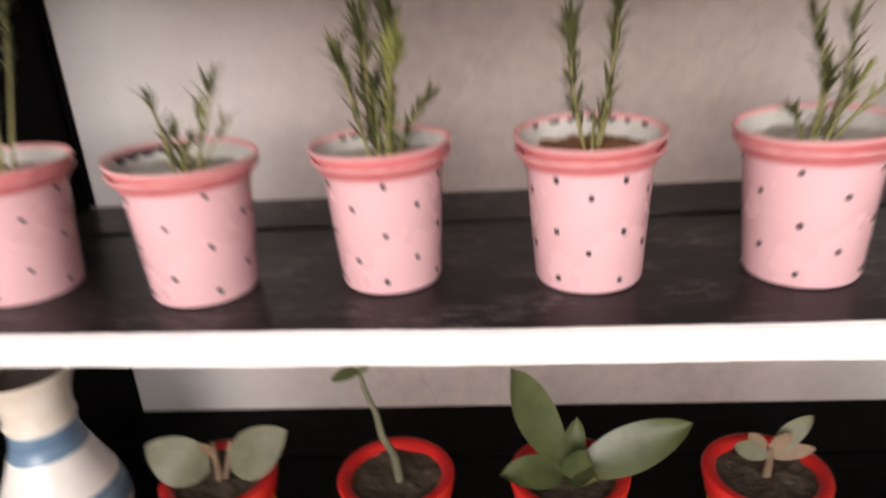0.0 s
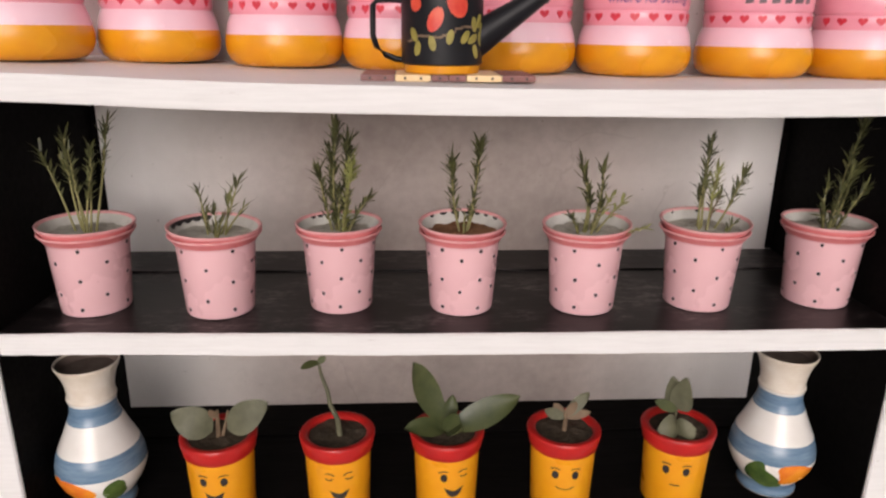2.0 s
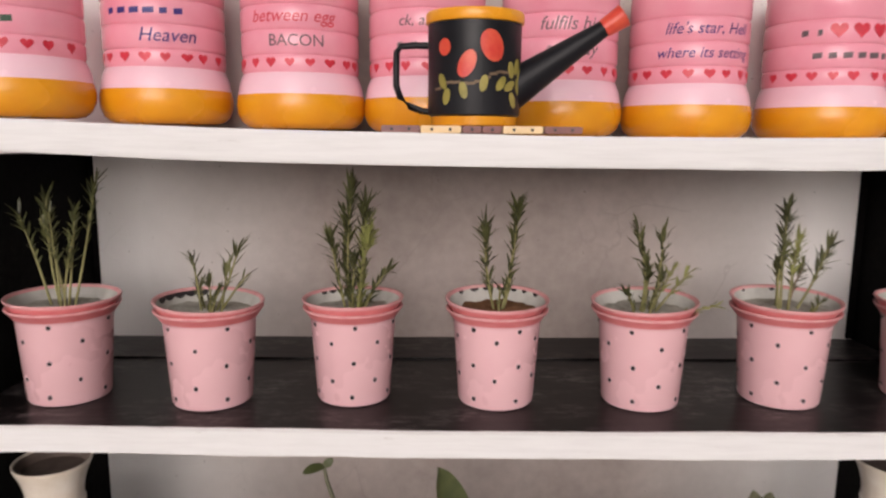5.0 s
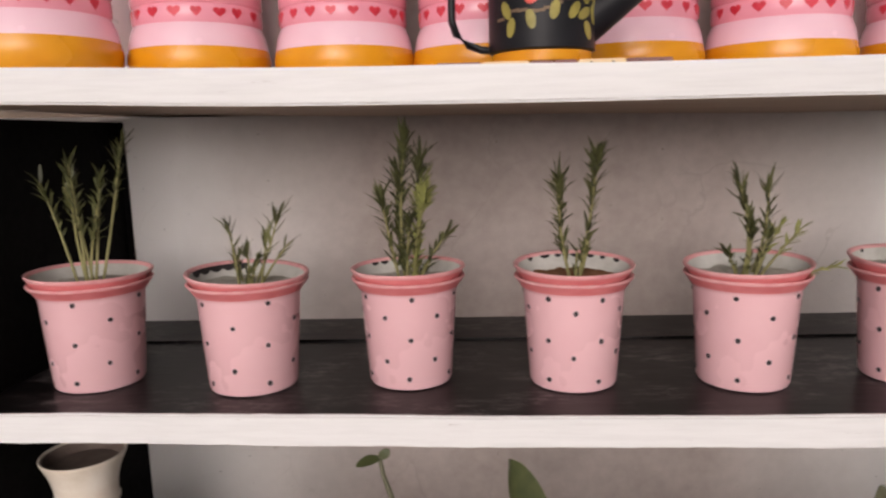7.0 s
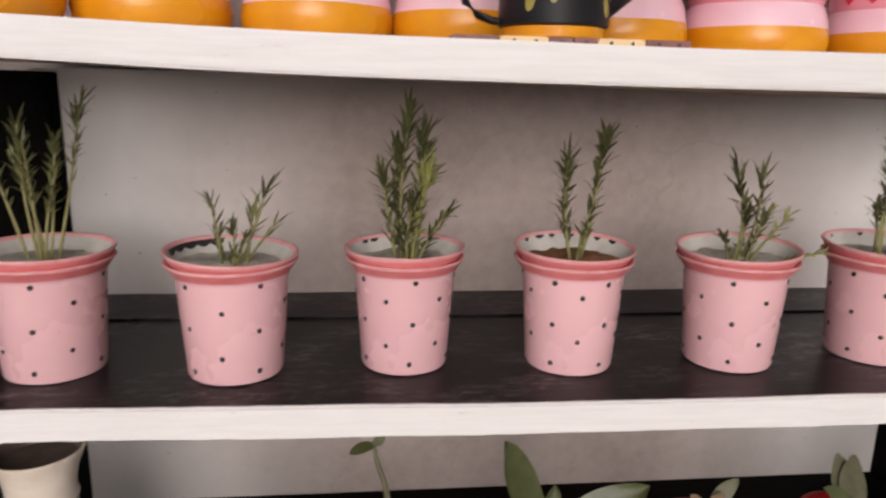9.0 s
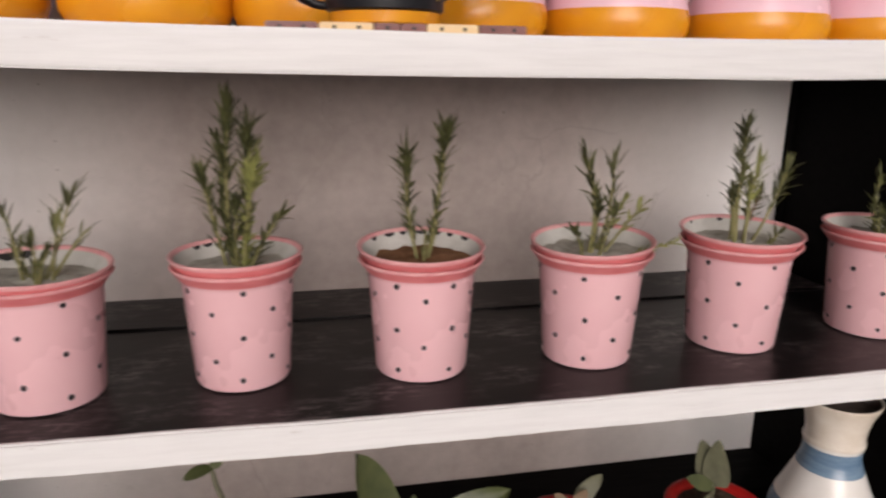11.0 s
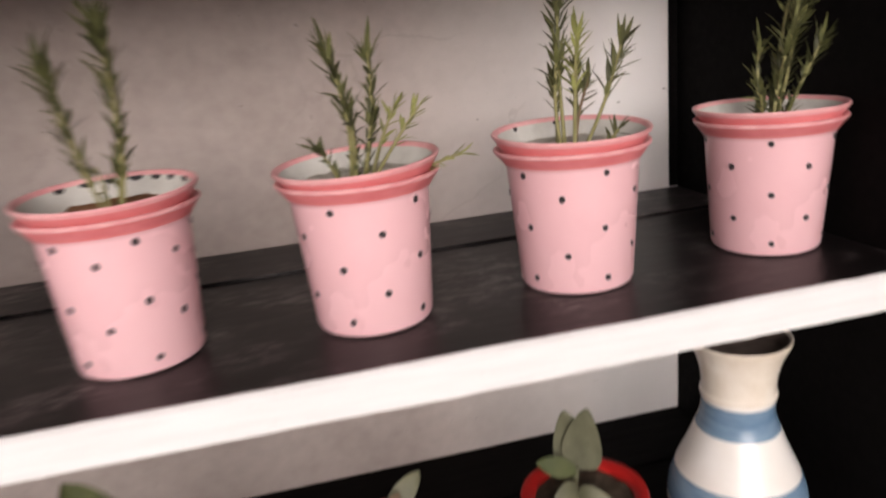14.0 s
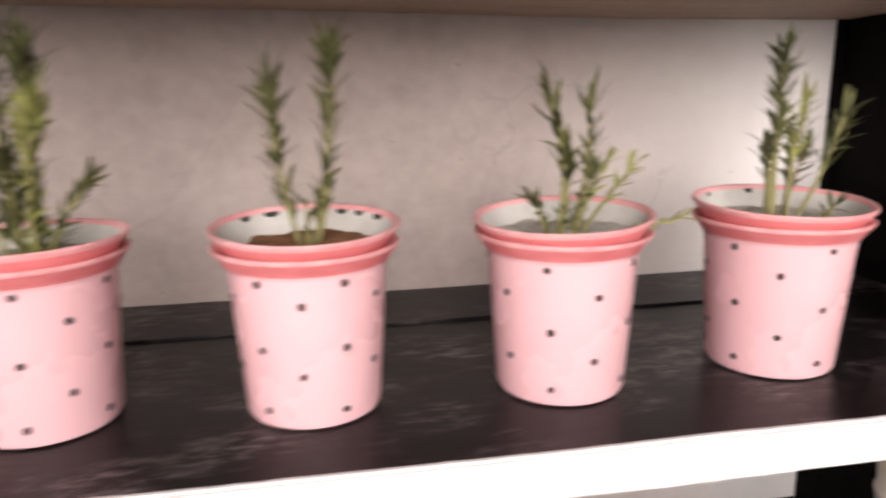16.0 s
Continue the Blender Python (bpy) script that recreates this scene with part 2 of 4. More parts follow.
def box_mesh(name, x0, x1, y0, y1, z0, z1, mats, parent=None, label="", bevel=0.0015, faces_mat=None, cuts=0, bend=None):
    """A board with softened edges; faces_mat maps 'top', 'front', 'bottom' to material slots."""
    bm = bmesh.new()
    bmesh.ops.create_cube(bm, size=1)
    for p in bm.verts:
        p.co = Vector(((x0 + x1) / 2 + p.co.x * (x1 - x0), (y0 + y1) / 2 + p.co.y * (y1 - y0), (z0 + z1) / 2 + p.co.z * (z1 - z0)))
    if cuts:
        along = [e for e in bm.edges if abs(e.verts[0].co.x - e.verts[1].co.x) > 1e-5]
        bmesh.ops.subdivide_edges(bm, edges=along, cuts=cuts)
    sharp = [e for e in bm.edges if len(e.link_faces) == 2 and e.calc_face_angle(0) > 0.5]
    if bevel:
        bmesh.ops.bevel(bm, geom=sharp, offset=bevel, segments=2, affect="EDGES", clamp_overlap=True)
    bm.normal_update()
    for fc in bm.faces:
        nz, ny = fc.normal.z, fc.normal.y
        key = "top" if nz > 0.75 else "bottom" if nz < -0.75 else "front"
        fc.material_index = (faces_mat or {}).get(key, 0)
    if bend:
        for p in bm.verts:
            p.co = bend(p.co)
    me = bpy.data.meshes.new(name)
    bm.to_mesh(me)
    bm.free()
    for m in mats if isinstance(mats, (list, tuple)) else [mats]:
        me.materials.append(m)
    ob = new(name, me)
    ob.parent = parent
    if label:
        ob["label"] = label
    return ob


def radius_at(prof, z):
    for (r0, z0), (r1, z1) in zip(prof, prof[1:]):
        if z0 <= z <= z1 and z1 > z0:
            return r0 + (r1 - r0) * (z - z0) / (z1 - z0)
    return prof[-1][0]


def decal(name, outline, ang, z, prof, m, parent, eps=0.0006, label=""):
    """A thin painted shape laid round a turned body; outline in metres about its middle, ang in degrees from the front."""
    n = len(outline)
    rings = max(1, min(8, round(max(math.hypot(u, w) for u, w in outline) / 0.0035)))
    pts = [(0.0, 0.0)] + [(u * k / rings, w * k / rings) for k in range(1, rings + 1) for u, w in outline]
    edge = [(u, w) for u, w in outline]
    v = []
    for lift, group in ((eps, pts), (-eps, edge)):
        for u, w in group:
            r = radius_at(prof, z + w) + lift
            t = radians(ang) + u / max(r, 0.01)
            v.append((r * math.sin(t), -r * math.cos(t), z + w))
    f = [(0, 1 + k, 1 + (k + 1) % n) for k in range(n)]
    for q in range(rings - 1):
        o, p2 = 1 + q * n, 1 + (q + 1) * n
        f += [(o + k, p2 + k, p2 + (k + 1) % n, o + (k + 1) % n) for k in range(n)]
    o, p2 = 1 + (rings - 1) * n, 1 + rings * n
    f += [(o + k, p2 + k, p2 + (k + 1) % n, o + (k + 1) % n) for k in range(n)]
    return link(name, v, f, m, parent, label)


def oval(rx, ry, n=14, tilt=0.0):
    c, s = math.cos(radians(tilt)), math.sin(radians(tilt))
    return [(c * rx * math.cos(a) - s * ry * math.sin(a), s * rx * math.cos(a) + c * ry * math.sin(a)) for a in (2 * math.pi * k / n for k in range(n))]


def heart(w, h):
    out = []
    for k in range(20):
        t = 2 * math.pi * k / 20
        x = 16 * math.sin(t) ** 3
        y = 13 * math.cos(t) - 5 * math.cos(2 * t) - 2 * math.cos(3 * t) - math.cos(4 * t)
        out.append((x / 32 * w, (y + 2.5) / 29 * h))
    return out


def leafshape(w, h, tilt):
    c, s = math.cos(radians(tilt)), math.sin(radians(tilt))
    raw = [(w / 2 * math.sin(math.pi * k / 8) * (1 if k <= 8 else -1), h / 2 * math.cos(math.pi * k / 8)) for k in range(9)]
    raw += [(-x, y) for x, y in reversed(raw[1:-1])]
    return [(c * x - s * y, s * x + c * y) for x, y in raw]


def arc(r0, thick, a0, a1, n=8, squash=1.0):
    """A bowed stroke, as an outline."""
    outer = [((r0 + thick / 2) * math.cos(radians(a0 + (a1 - a0) * k / n)), squash * (r0 + thick / 2) * math.sin(radians(a0 + (a1 - a0) * k / n))) for k in range(n + 1)]
    inner = [((r0 - thick / 2) * math.cos(radians(a0 + (a1 - a0) * k / n)), squash * (r0 - thick / 2) * math.sin(radians(a0 + (a1 - a0) * k / n))) for k in range(n + 1)]
    return outer, inner


def stroke(name, r0, thick, a0, a1, ang, z, du, dz, prof, m, parent, squash=1.0, n=8):
    outer, inner = arc(r0, thick, a0, a1, n, squash)
    v = []
    for u, w in outer + inner:
        r = radius_at(prof, z + w + dz) + 0.0006
        t = radians(ang) + (u + du) / r
        v.append((r * math.sin(t), -r * math.cos(t), z + w + dz))
    f = [(k, k + 1, n + 2 + k, n + 1 + k) for k in range(n)]
    return link(name, v, f, m, parent)


def lettering(text, size, ang, z, prof, m, parent, shear=0.0):
    """Words in the built-in font, laid round a turned body."""
    cu = bpy.data.curves.new("words", "FONT")
    cu.body, cu.size, cu.align_x, cu.resolution_u, cu.shear = text, size, "CENTER", 3, shear
    tmp = new("words", cu)
    me = bpy.data.meshes.new_from_object(tmp.evaluated_get(bpy.context.evaluated_depsgraph_get()))
    bpy.data.objects.remove(tmp)
    for p in me.vertices:
        u, w = p.co.x, p.co.y
        r = radius_at(prof, z + w) + 0.0007
        t = radians(ang) + u / r
        p.co = (r * math.sin(t), -r * math.cos(t), z + w)
    me.materials.clear()
    me.materials.append(m)
    ob = new("lettering", me)
    ob.parent = parent
    return ob


# ---- the shelf unit and the wall ----
FRONT, BACK, WALL = -0.050, 0.265, 0.345
JOINT = 0.168
TOPZ = 1.200


def sag(x):
    return -0.009 * max(0.0, 1 - (x / 0.56) ** 2)


def bow(x):
    """How far the boards' front edges stand out in the middle."""
    return -0.013 * max(0.0, 1 - ((x - 0.25) / 0.7) ** 2)


def warp(x, y):
    """Height of the top board over its level: it sags, leans to one side and twists."""
    return sag(x) - 0.008 * x - 0.06 * max(0.0, x) * max(0.0, y - FRONT)


def inner(y):
    q = (y - FRONT) / (BACK - FRONT)
    return 0.555 - 0.011 * q


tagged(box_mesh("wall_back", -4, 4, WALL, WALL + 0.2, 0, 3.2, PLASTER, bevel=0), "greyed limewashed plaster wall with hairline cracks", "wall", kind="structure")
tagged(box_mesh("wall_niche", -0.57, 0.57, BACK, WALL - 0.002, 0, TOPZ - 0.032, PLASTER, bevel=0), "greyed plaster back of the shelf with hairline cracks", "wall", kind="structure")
tagged(box_mesh("ground", -60, 60, -120, 1.0, -0.2, 0, GROUND, bevel=0), "plain grey concrete floor", "floor", kind="structure")

def plank(y0, y1, z0, z1, inset):
    """A board between the sides, its front edge bowed where it is the front one."""
    cols, vv, ff = 24, [], []
    for zc in (z1, z0):
        for yy in (y0, y1):
            for k in range(cols + 1):
                x = (-1 + 2 * k / cols) * (inner(yy) - inset)
                wave = 0.0008 * noise.noise((x * 6, yy * 4, zc * 9))
                vv.append((x, yy + (bow(x) if yy < 0 else 0), zc + wave))
    m = cols + 1
    for k in range(cols):
        ff.append((k, k + 1, m + k + 1, m + k))
        ff.append((2 * m + k, 3 * m + k, 3 * m + k + 1, 2 * m + k + 1))
        ff.append((k, 2 * m + k, 2 * m + k + 1, k + 1))
        ff.append((m + k, m + k + 1, 3 * m + k + 1, 3 * m + k))
    ff.append((0, m, 3 * m, 2 * m))
    ff.append((m - 1, 3 * m - 1, 4 * m - 1, 2 * m - 1))
    return vv, ff


for z, lab in ((0.90, "black-painted wooden shelf of two planks with a white-painted front edge"), (0.618, "black-painted lower shelf of two planks with a white-painted front edge")):
    board = thing("shelf_board", (0, 0, 0), lab, "shelf")
    vv, ff = plank(FRONT + 0.004, JOINT - 0.001, z - 0.027, z, 0.0005)
    link("front_plank", vv, ff, BLACK if z > 0.8 else BLACKSIDE, board)
    vv, ff = plank(JOINT + 0.0015, BACK - 0.001, z - 0.025, z + 0.0025, 0.0005)
    link("rear_plank", vv, ff, BLACKREAR if z > 0.8 else BLACKSIDE, board, "black-painted plank against the wall")
    w = 0.5545

    def rough_edge(p):
        return Vector((p.x, p.y + bow(p.x) + 0.0012 * noise.noise((p.x * 9, 3.0, z)), p.z + 0.0012 * noise.noise((p.x * 7, p.z * 30, z * 3)) + 0.0005 * noise.noise((p.x * 60, p.z * 90, z))))

    box_mesh("front_edge", -w + 0.002, w - 0.001, FRONT, FRONT + 0.006, z - 0.0275, z + 0.0008, WHITE, board, "white-painted front edge", 0.0018, cuts=160, bend=rough_edge)


def upper_bend(p):
    return Vector((p.x, p.y + (bow(p.x) if p.y < 0 else 0) + 0.001 * noise.noise((p.x * 8, 1, 7)), p.z + warp(p.x, p.y) + 0.0012 * noise.noise((p.x * 6, p.z * 20, 5))))


upper = tagged(box_mesh("top_board", -0.78, 0.78, FRONT - 0.004, WALL - 0.003, TOPZ - 0.03, TOPZ, [WHITE, BROWN], bevel=0.002, faces_mat={"top": 0, "front": 0, "bottom": 1}, cuts=60, bend=upper_bend),
               "white-painted sagging wooden top board with bare brown underside", "shelf")

for s in (-1, 1):
    side = thing("side_board", (0, 0, 0), "upright side board, black inside with a white front edge", "side panel", "side boards of the shelf")
    xs = [s * inner(FRONT), s * inner(BACK)]
    th = 0.03 * s
    z1 = TOPZ - 0.036
    vv = [(xs[0], FRONT + 0.004, 0), (xs[1], BACK - 0.001, 0), (xs[1] + th, BACK - 0.001, 0), (xs[0] + th, FRONT + 0.004, 0)]
    vv += [(x, y, z1) for x, y, _ in vv]
    link("board", vv, [(0, 1, 5, 4), (1, 2, 6, 5), (2, 3, 7, 6), (3, 0, 4, 7), (4, 5, 6, 7), (3, 2, 1, 0)], BLACKSIDE, side)
    c0, c1 = sorted((0.533 if s > 0 else -0.536, s * (inner(BACK - 0.004) - 0.0006)))
    box_mesh("corner_batten", c0, c1, BACK - 0.004, BACK - 0.0008, 0.904, z1, BLACKSIDE, side, "black batten in the corner", 0.001)
    a, b = sorted((xs[0] + 0.0006 * s, xs[0] + th))
    box_mesh("front_edge", a, b, FRONT - 0.003, FRONT + 0.0035, 0, z1, WHITE, side, "white-painted front edge", 0.0015)


# ---- pink pots ----
POT = [(0.0405, 0.0), (0.0418, 0.003), (0.0478, 0.088), (0.0480, 0.09)]


# The short sparse pot's run is a dark gap put in as ink.
RIM_MARKS = {"two-stemmed": [(118, 10), (138, 7), (153, 8), (170, 11), (190, 7), (206, 12), (228, 8)], "short sparse": [(205, 14), (219, 15), (234, 16), (250, 16), (266, 16)], "bare-stemmed": [(170, 6), (212, 5)], "tall bushy": [(214, 10), (227, 9)]}


def rim_mark(parent, turn, width, low, top, size, at):
    """A dark mark on the inside of the rim: scuffs, plus one pot's painted-on gap."""
    v, f = [], []
    n = 6
    for k in range(n + 1):
        t = radians(turn + width * (k / n - 0.5))
        dip = low * (0.55 + 0.45 * math.sin(math.pi * k / n))
        for d in (0.0016, 0.0016 + dip):
            r = (0.0525 - (d - 0.002) * 0.378) * size - 0.0005
            v.append((r * math.sin(t), -r * math.cos(t), top - d))
    f = [(2 * k, 2 * k + 2, 2 * k + 3, 2 * k + 1) for k in range(n)]
    ob = link("dark_mark", v, f, INK, parent)
    ob.matrix_basis = at


def pink_pot(x, y, phase, weave, first, tilt, lift, soil, size, label):
    p = thing("flower_pot", (x, y, 0.9008), label, "flower pot", "pink dotted pots on the shelf")
    s = size
    outer_prof = [(0.039, 0.0), (0.0405, 0.0006), (0.0418, 0.003), (0.0478, 0.0905), (0.0486, 0.0920), (0.0498, 0.0938), (0.0530, 0.0985), (0.0556, 0.1015), (0.0566, 0.103), (0.0566, 0.1042), (0.055, 0.1046), (0.0525, 0.1025), (0.0475, 0.095), (0.0455, 0.085)]
    idx = [0, 0, 0, 0, 0, 1, 1, 2, 2, 2, 2, 1, 1]
    outer_prof = [(r * s, z) for r, z in outer_prof]
    lathe("outer_pot", outer_prof, [PINK, ROSE, ROSELIGHT], p, "pale pink body with a rose rim", 72, idx, False, 0.004)
    link("base", [(0.04 * s * math.sin(2 * math.pi * k / 40), -0.04 * s * math.cos(2 * math.pi * k / 40), 0.001) for k in range(40)], [tuple(range(40))], PINK, p)
    top = 0.1115 + lift
    inner_prof = [(0.0462, top - 0.02), (0.0495, top - 0.0125), (0.0535, top - 0.0065), (0.0555, top - 0.003), (0.0568, top - 0.0015), (0.0572, top), (0.0566, top + 0.001), (0.0545, top + 0.0006), (0.0525, top - 0.002), (0.0455, top - 0.0205)]
    lip = lathe("inner_pot_rim", [(r * s, z) for r, z in inner_prof], [ROSE, ROSELIGHT, INSIDE], p, "rose rim of the nested inner pot", 72, [0, 0, 0, 1, 1, 1, 1, 1, 2], False, 0.004)
    lip.matrix_basis = Matrix.Translation((0, 0, top)) @ Matrix.Rotation(radians(tilt[0]), 4, "Y") @ Matrix.Rotation(radians(tilt[1]), 4, "X") @ Matrix.Translation((0, 0, -top))
    sz = top - (0.0135 if soil is REDSOIL else 0.0120)
    rings, seg = 9, 40
    v = [(0, 0, sz + 0.001)]
    for k in range(1, rings + 1):
        for a in range(seg):
            r = 0.0485 * s * k / rings
            t = 2 * math.pi * a / seg
            v.append((r * math.sin(t), r * math.cos(t), sz + 0.004 * noise.noise((x * 50 + r * 60 * math.sin(t), r * 60 * math.cos(t), 2)) + 0.002 * noise.noise((x * 90 + r * 260 * math.sin(t), r * 260 * math.cos(t), 5)) - 0.002 * (k / rings) ** 3))
    f = [(0, 1 + a, 1 + (a + 1) % seg) for a in range(seg)]
    for k in range(rings - 1):
        o, q = 1 + k * seg, 1 + (k + 1) * seg
        f += [(o + a, q + a, q + (a + 1) % seg, o + (a + 1) % seg) for a in range(seg)]
    so = link("soil", v, f, soil, p, "dry crumbly potting soil", None, True)
    so.matrix_basis = lip.matrix_basis.copy()
    for word, spots in RIM_MARKS.items():
        if word in label:
            for turn, width in spots:
                rim_mark(p, turn, width, 0.0065 if word == "short sparse" else 0.0035, top, s, lip.matrix_basis.copy())
    rnd = random.Random(int(x * 1000) + 7)
    prof = [(r * s, z) for r, z in POT]
    step, slant, rise = weave
    for c in range(-4, round(360 / step) - 4):
        rows = (0.011, 0.0495, 0.0885) if (c % 2 == 0) == first else (0.029 + rise, 0.071 + rise)
        for h in rows:
            turn = phase + step * c + slant * (h - 0.05) / 0.08 + rnd.uniform(-1.2, 1.2)
            decal("dot", oval(0.0023 * rnd.uniform(0.88, 1.1), 0.0024 * rnd.uniform(0.88, 1.1), 10), turn, h + rnd.uniform(-0.0008, 0.0008), prof, INK, p, 0.0005)
    return p


POTS = [
    (-0.471, 0.040, 5, (39, 8, 0), True, (1, 0), 0.001, SOIL, 1.02, "pink dotted plastic pot of thin rosemary stems"),
    (-0.309, 0.029, -2.7, (39.5, 2, -0.003), False, (2.5, 1), 0.0, SOIL, 1.02, "pink dotted pot with short sparse rosemary cuttings"),
    (-0.1545, 0.041, 7, (32, 5.5, 0), True, (-0.5, 0), 0.001, SOIL, 0.97, "pink dotted pot with tall bushy rosemary"),
    (0.004, 0.032, -6, (31.5, 1.5, 0.006), False, (0, 2.5), 0.003, REDSOIL, 0.99, "pink dotted pot with two-stemmed rosemary in red soil"),
    (0.165, 0.030, -28, (36.5, -4, 0), True, (-2, 2), 0.002, SOIL, 1.0, "pink dotted pot with leaning pale rosemary sprigs"),
    (0.325, 0.038, -30, (36, -3, 0.001), False, (0, 2.5), 0.003, SOIL, 1.02, "pink dotted pot with bare-stemmed rosemary sprigs"),
    (0.4945, 0.044, -33, (36, -4, 0), True, (0, 0), 0.001, SOIL, 1.0, "pink dotted pot with one tall leafy rosemary"),
]
for row in POTS:
    pink_pot(*row)


# ---- plants ----
def tube(path, r0, r1, seg=6):
    v, f = [], []
    for k, c in enumerate(path):
        d = (path[min(k + 1, len(path) - 1)] - path[max(k - 1, 0)]).normalized()
        a = d.orthogonal().normalized()
        b = d.cross(a)
        r = r0 + (r1 - r0) * k / (len(path) - 1)
        for i in range(seg):
            t = 2 * math.pi * i / seg
            v.append(tuple(c + a * r * math.cos(t) + b * r * math.sin(t)))
    for k in range(len(path) - 1):
        for i in range(seg):
            j = (i + 1) % seg
            f.append((k * seg + i, k * seg + j, (k + 1) * seg + j, (k + 1) * seg + i))
    return v, f


def needle(v, f, at, d, length, width, rnd):
    """A narrow folded leaf that bows a little, four quads long."""
    side = d.cross(Vector((0, 0, 1)))
    side = side.normalized() if side.length > 0.05 else Vector((1, 0, 0))
    side = (side + Vector((rnd.uniform(-0.4, 0.4), rnd.uniform(-0.4, 0.4), rnd.uniform(-0.4, 0.4)))).normalized()
    up = side.cross(d).normalized()
    o = len(v)
    curl = rnd.uniform(-0.35, 0.2) * length
    for k, wk in enumerate((0.45, 1.0, 0.85, 0.12)):
        c = at + d * length * k / 3 + up * curl * (k / 3) ** 2
        v += [tuple(c - side * width * wk * 0.5), tuple(c + up * width * 0.18 * wk), tuple(c + side * width * wk * 0.5)]
    for k in range(3):
        a = o + 3 * k
        f += [(a, a + 1, a + 4, a + 3), (a + 1, a + 2, a + 5, a + 4)]


def rosemary(base, sprigs, label, seed, lean=0.0, tall=1.0):
    """sprigs: foot dx, dy; tip dx, dy, dz; where leaves begin (0 to 1), how many, leaf length, pale or not."""
    rnd = random.Random(seed)
    plant = thing("rosemary_plant", base, label, "plant", "rosemary plants in the pots")
    for fx, fy, tx, ty, tz, start, count, ll, pale in sprigs:
        foot, tip = Vector((fx, fy, -0.006)), Vector((tx, ty - lean * tz, tz * tall))
        bend = Vector((rnd.uniform(-1, 1), rnd.uniform(-1, 1), 0)) * 0.06 * tz
        path = []
        for k in range(11):
            q = k / 10
            path.append(foot.lerp(tip, q) + bend * math.sin(math.pi * q) + Vector((tip.x - foot.x, tip.y - foot.y, 0)) * 0.25 * (q * q - q))
        v, f = tube(path, 0.0017, 0.0008)
        link("stem", v, f, STEM if pale != 2 else TWIG, plant, "", None, True)
        v, f = [], []
        count = round(count * 1.4)
        for k in range(count):
            crown = rnd.random() < 0.36
            q = rnd.uniform(0.84, 1.0) if crown else start + (0.9 - start) * (k + rnd.random()) / count
            i = min(int(q * 10), 9)
            at = path[i].lerp(path[i + 1], q * 10 - i)
            axis = (path[i + 1] - path[i]).normalized()
            t = k * 2.4 + rnd.uniform(-0.5, 0.5)
            a = axis.orthogonal().normalized()
            out = a * math.cos(t) + axis.cross(a) * math.sin(t)
            open_ = rnd.uniform(0.12, 0.72) if crown else rnd.uniform(0.3, 0.85)
            d = (axis * (1 - 0.4 * open_) + out * open_ * 0.85).normalized()
            needle(v, f, at, d, ll * rnd.uniform(0.6, 1.25) * (0.75 + 0.35 * q), 0.0032 * rnd.uniform(0.7, 1.3), rnd)
        link("foliage", v, f, PALE if pale == 1 else LEAF, plant, "", None, True)
    return plant


def plant_base(i, dz=0.0):
    x, y = POTS[i][0], POTS[i][1]
    return (x, y, 0.9008 + 0.1105 + POTS[i][6] - 0.0135 + dz)


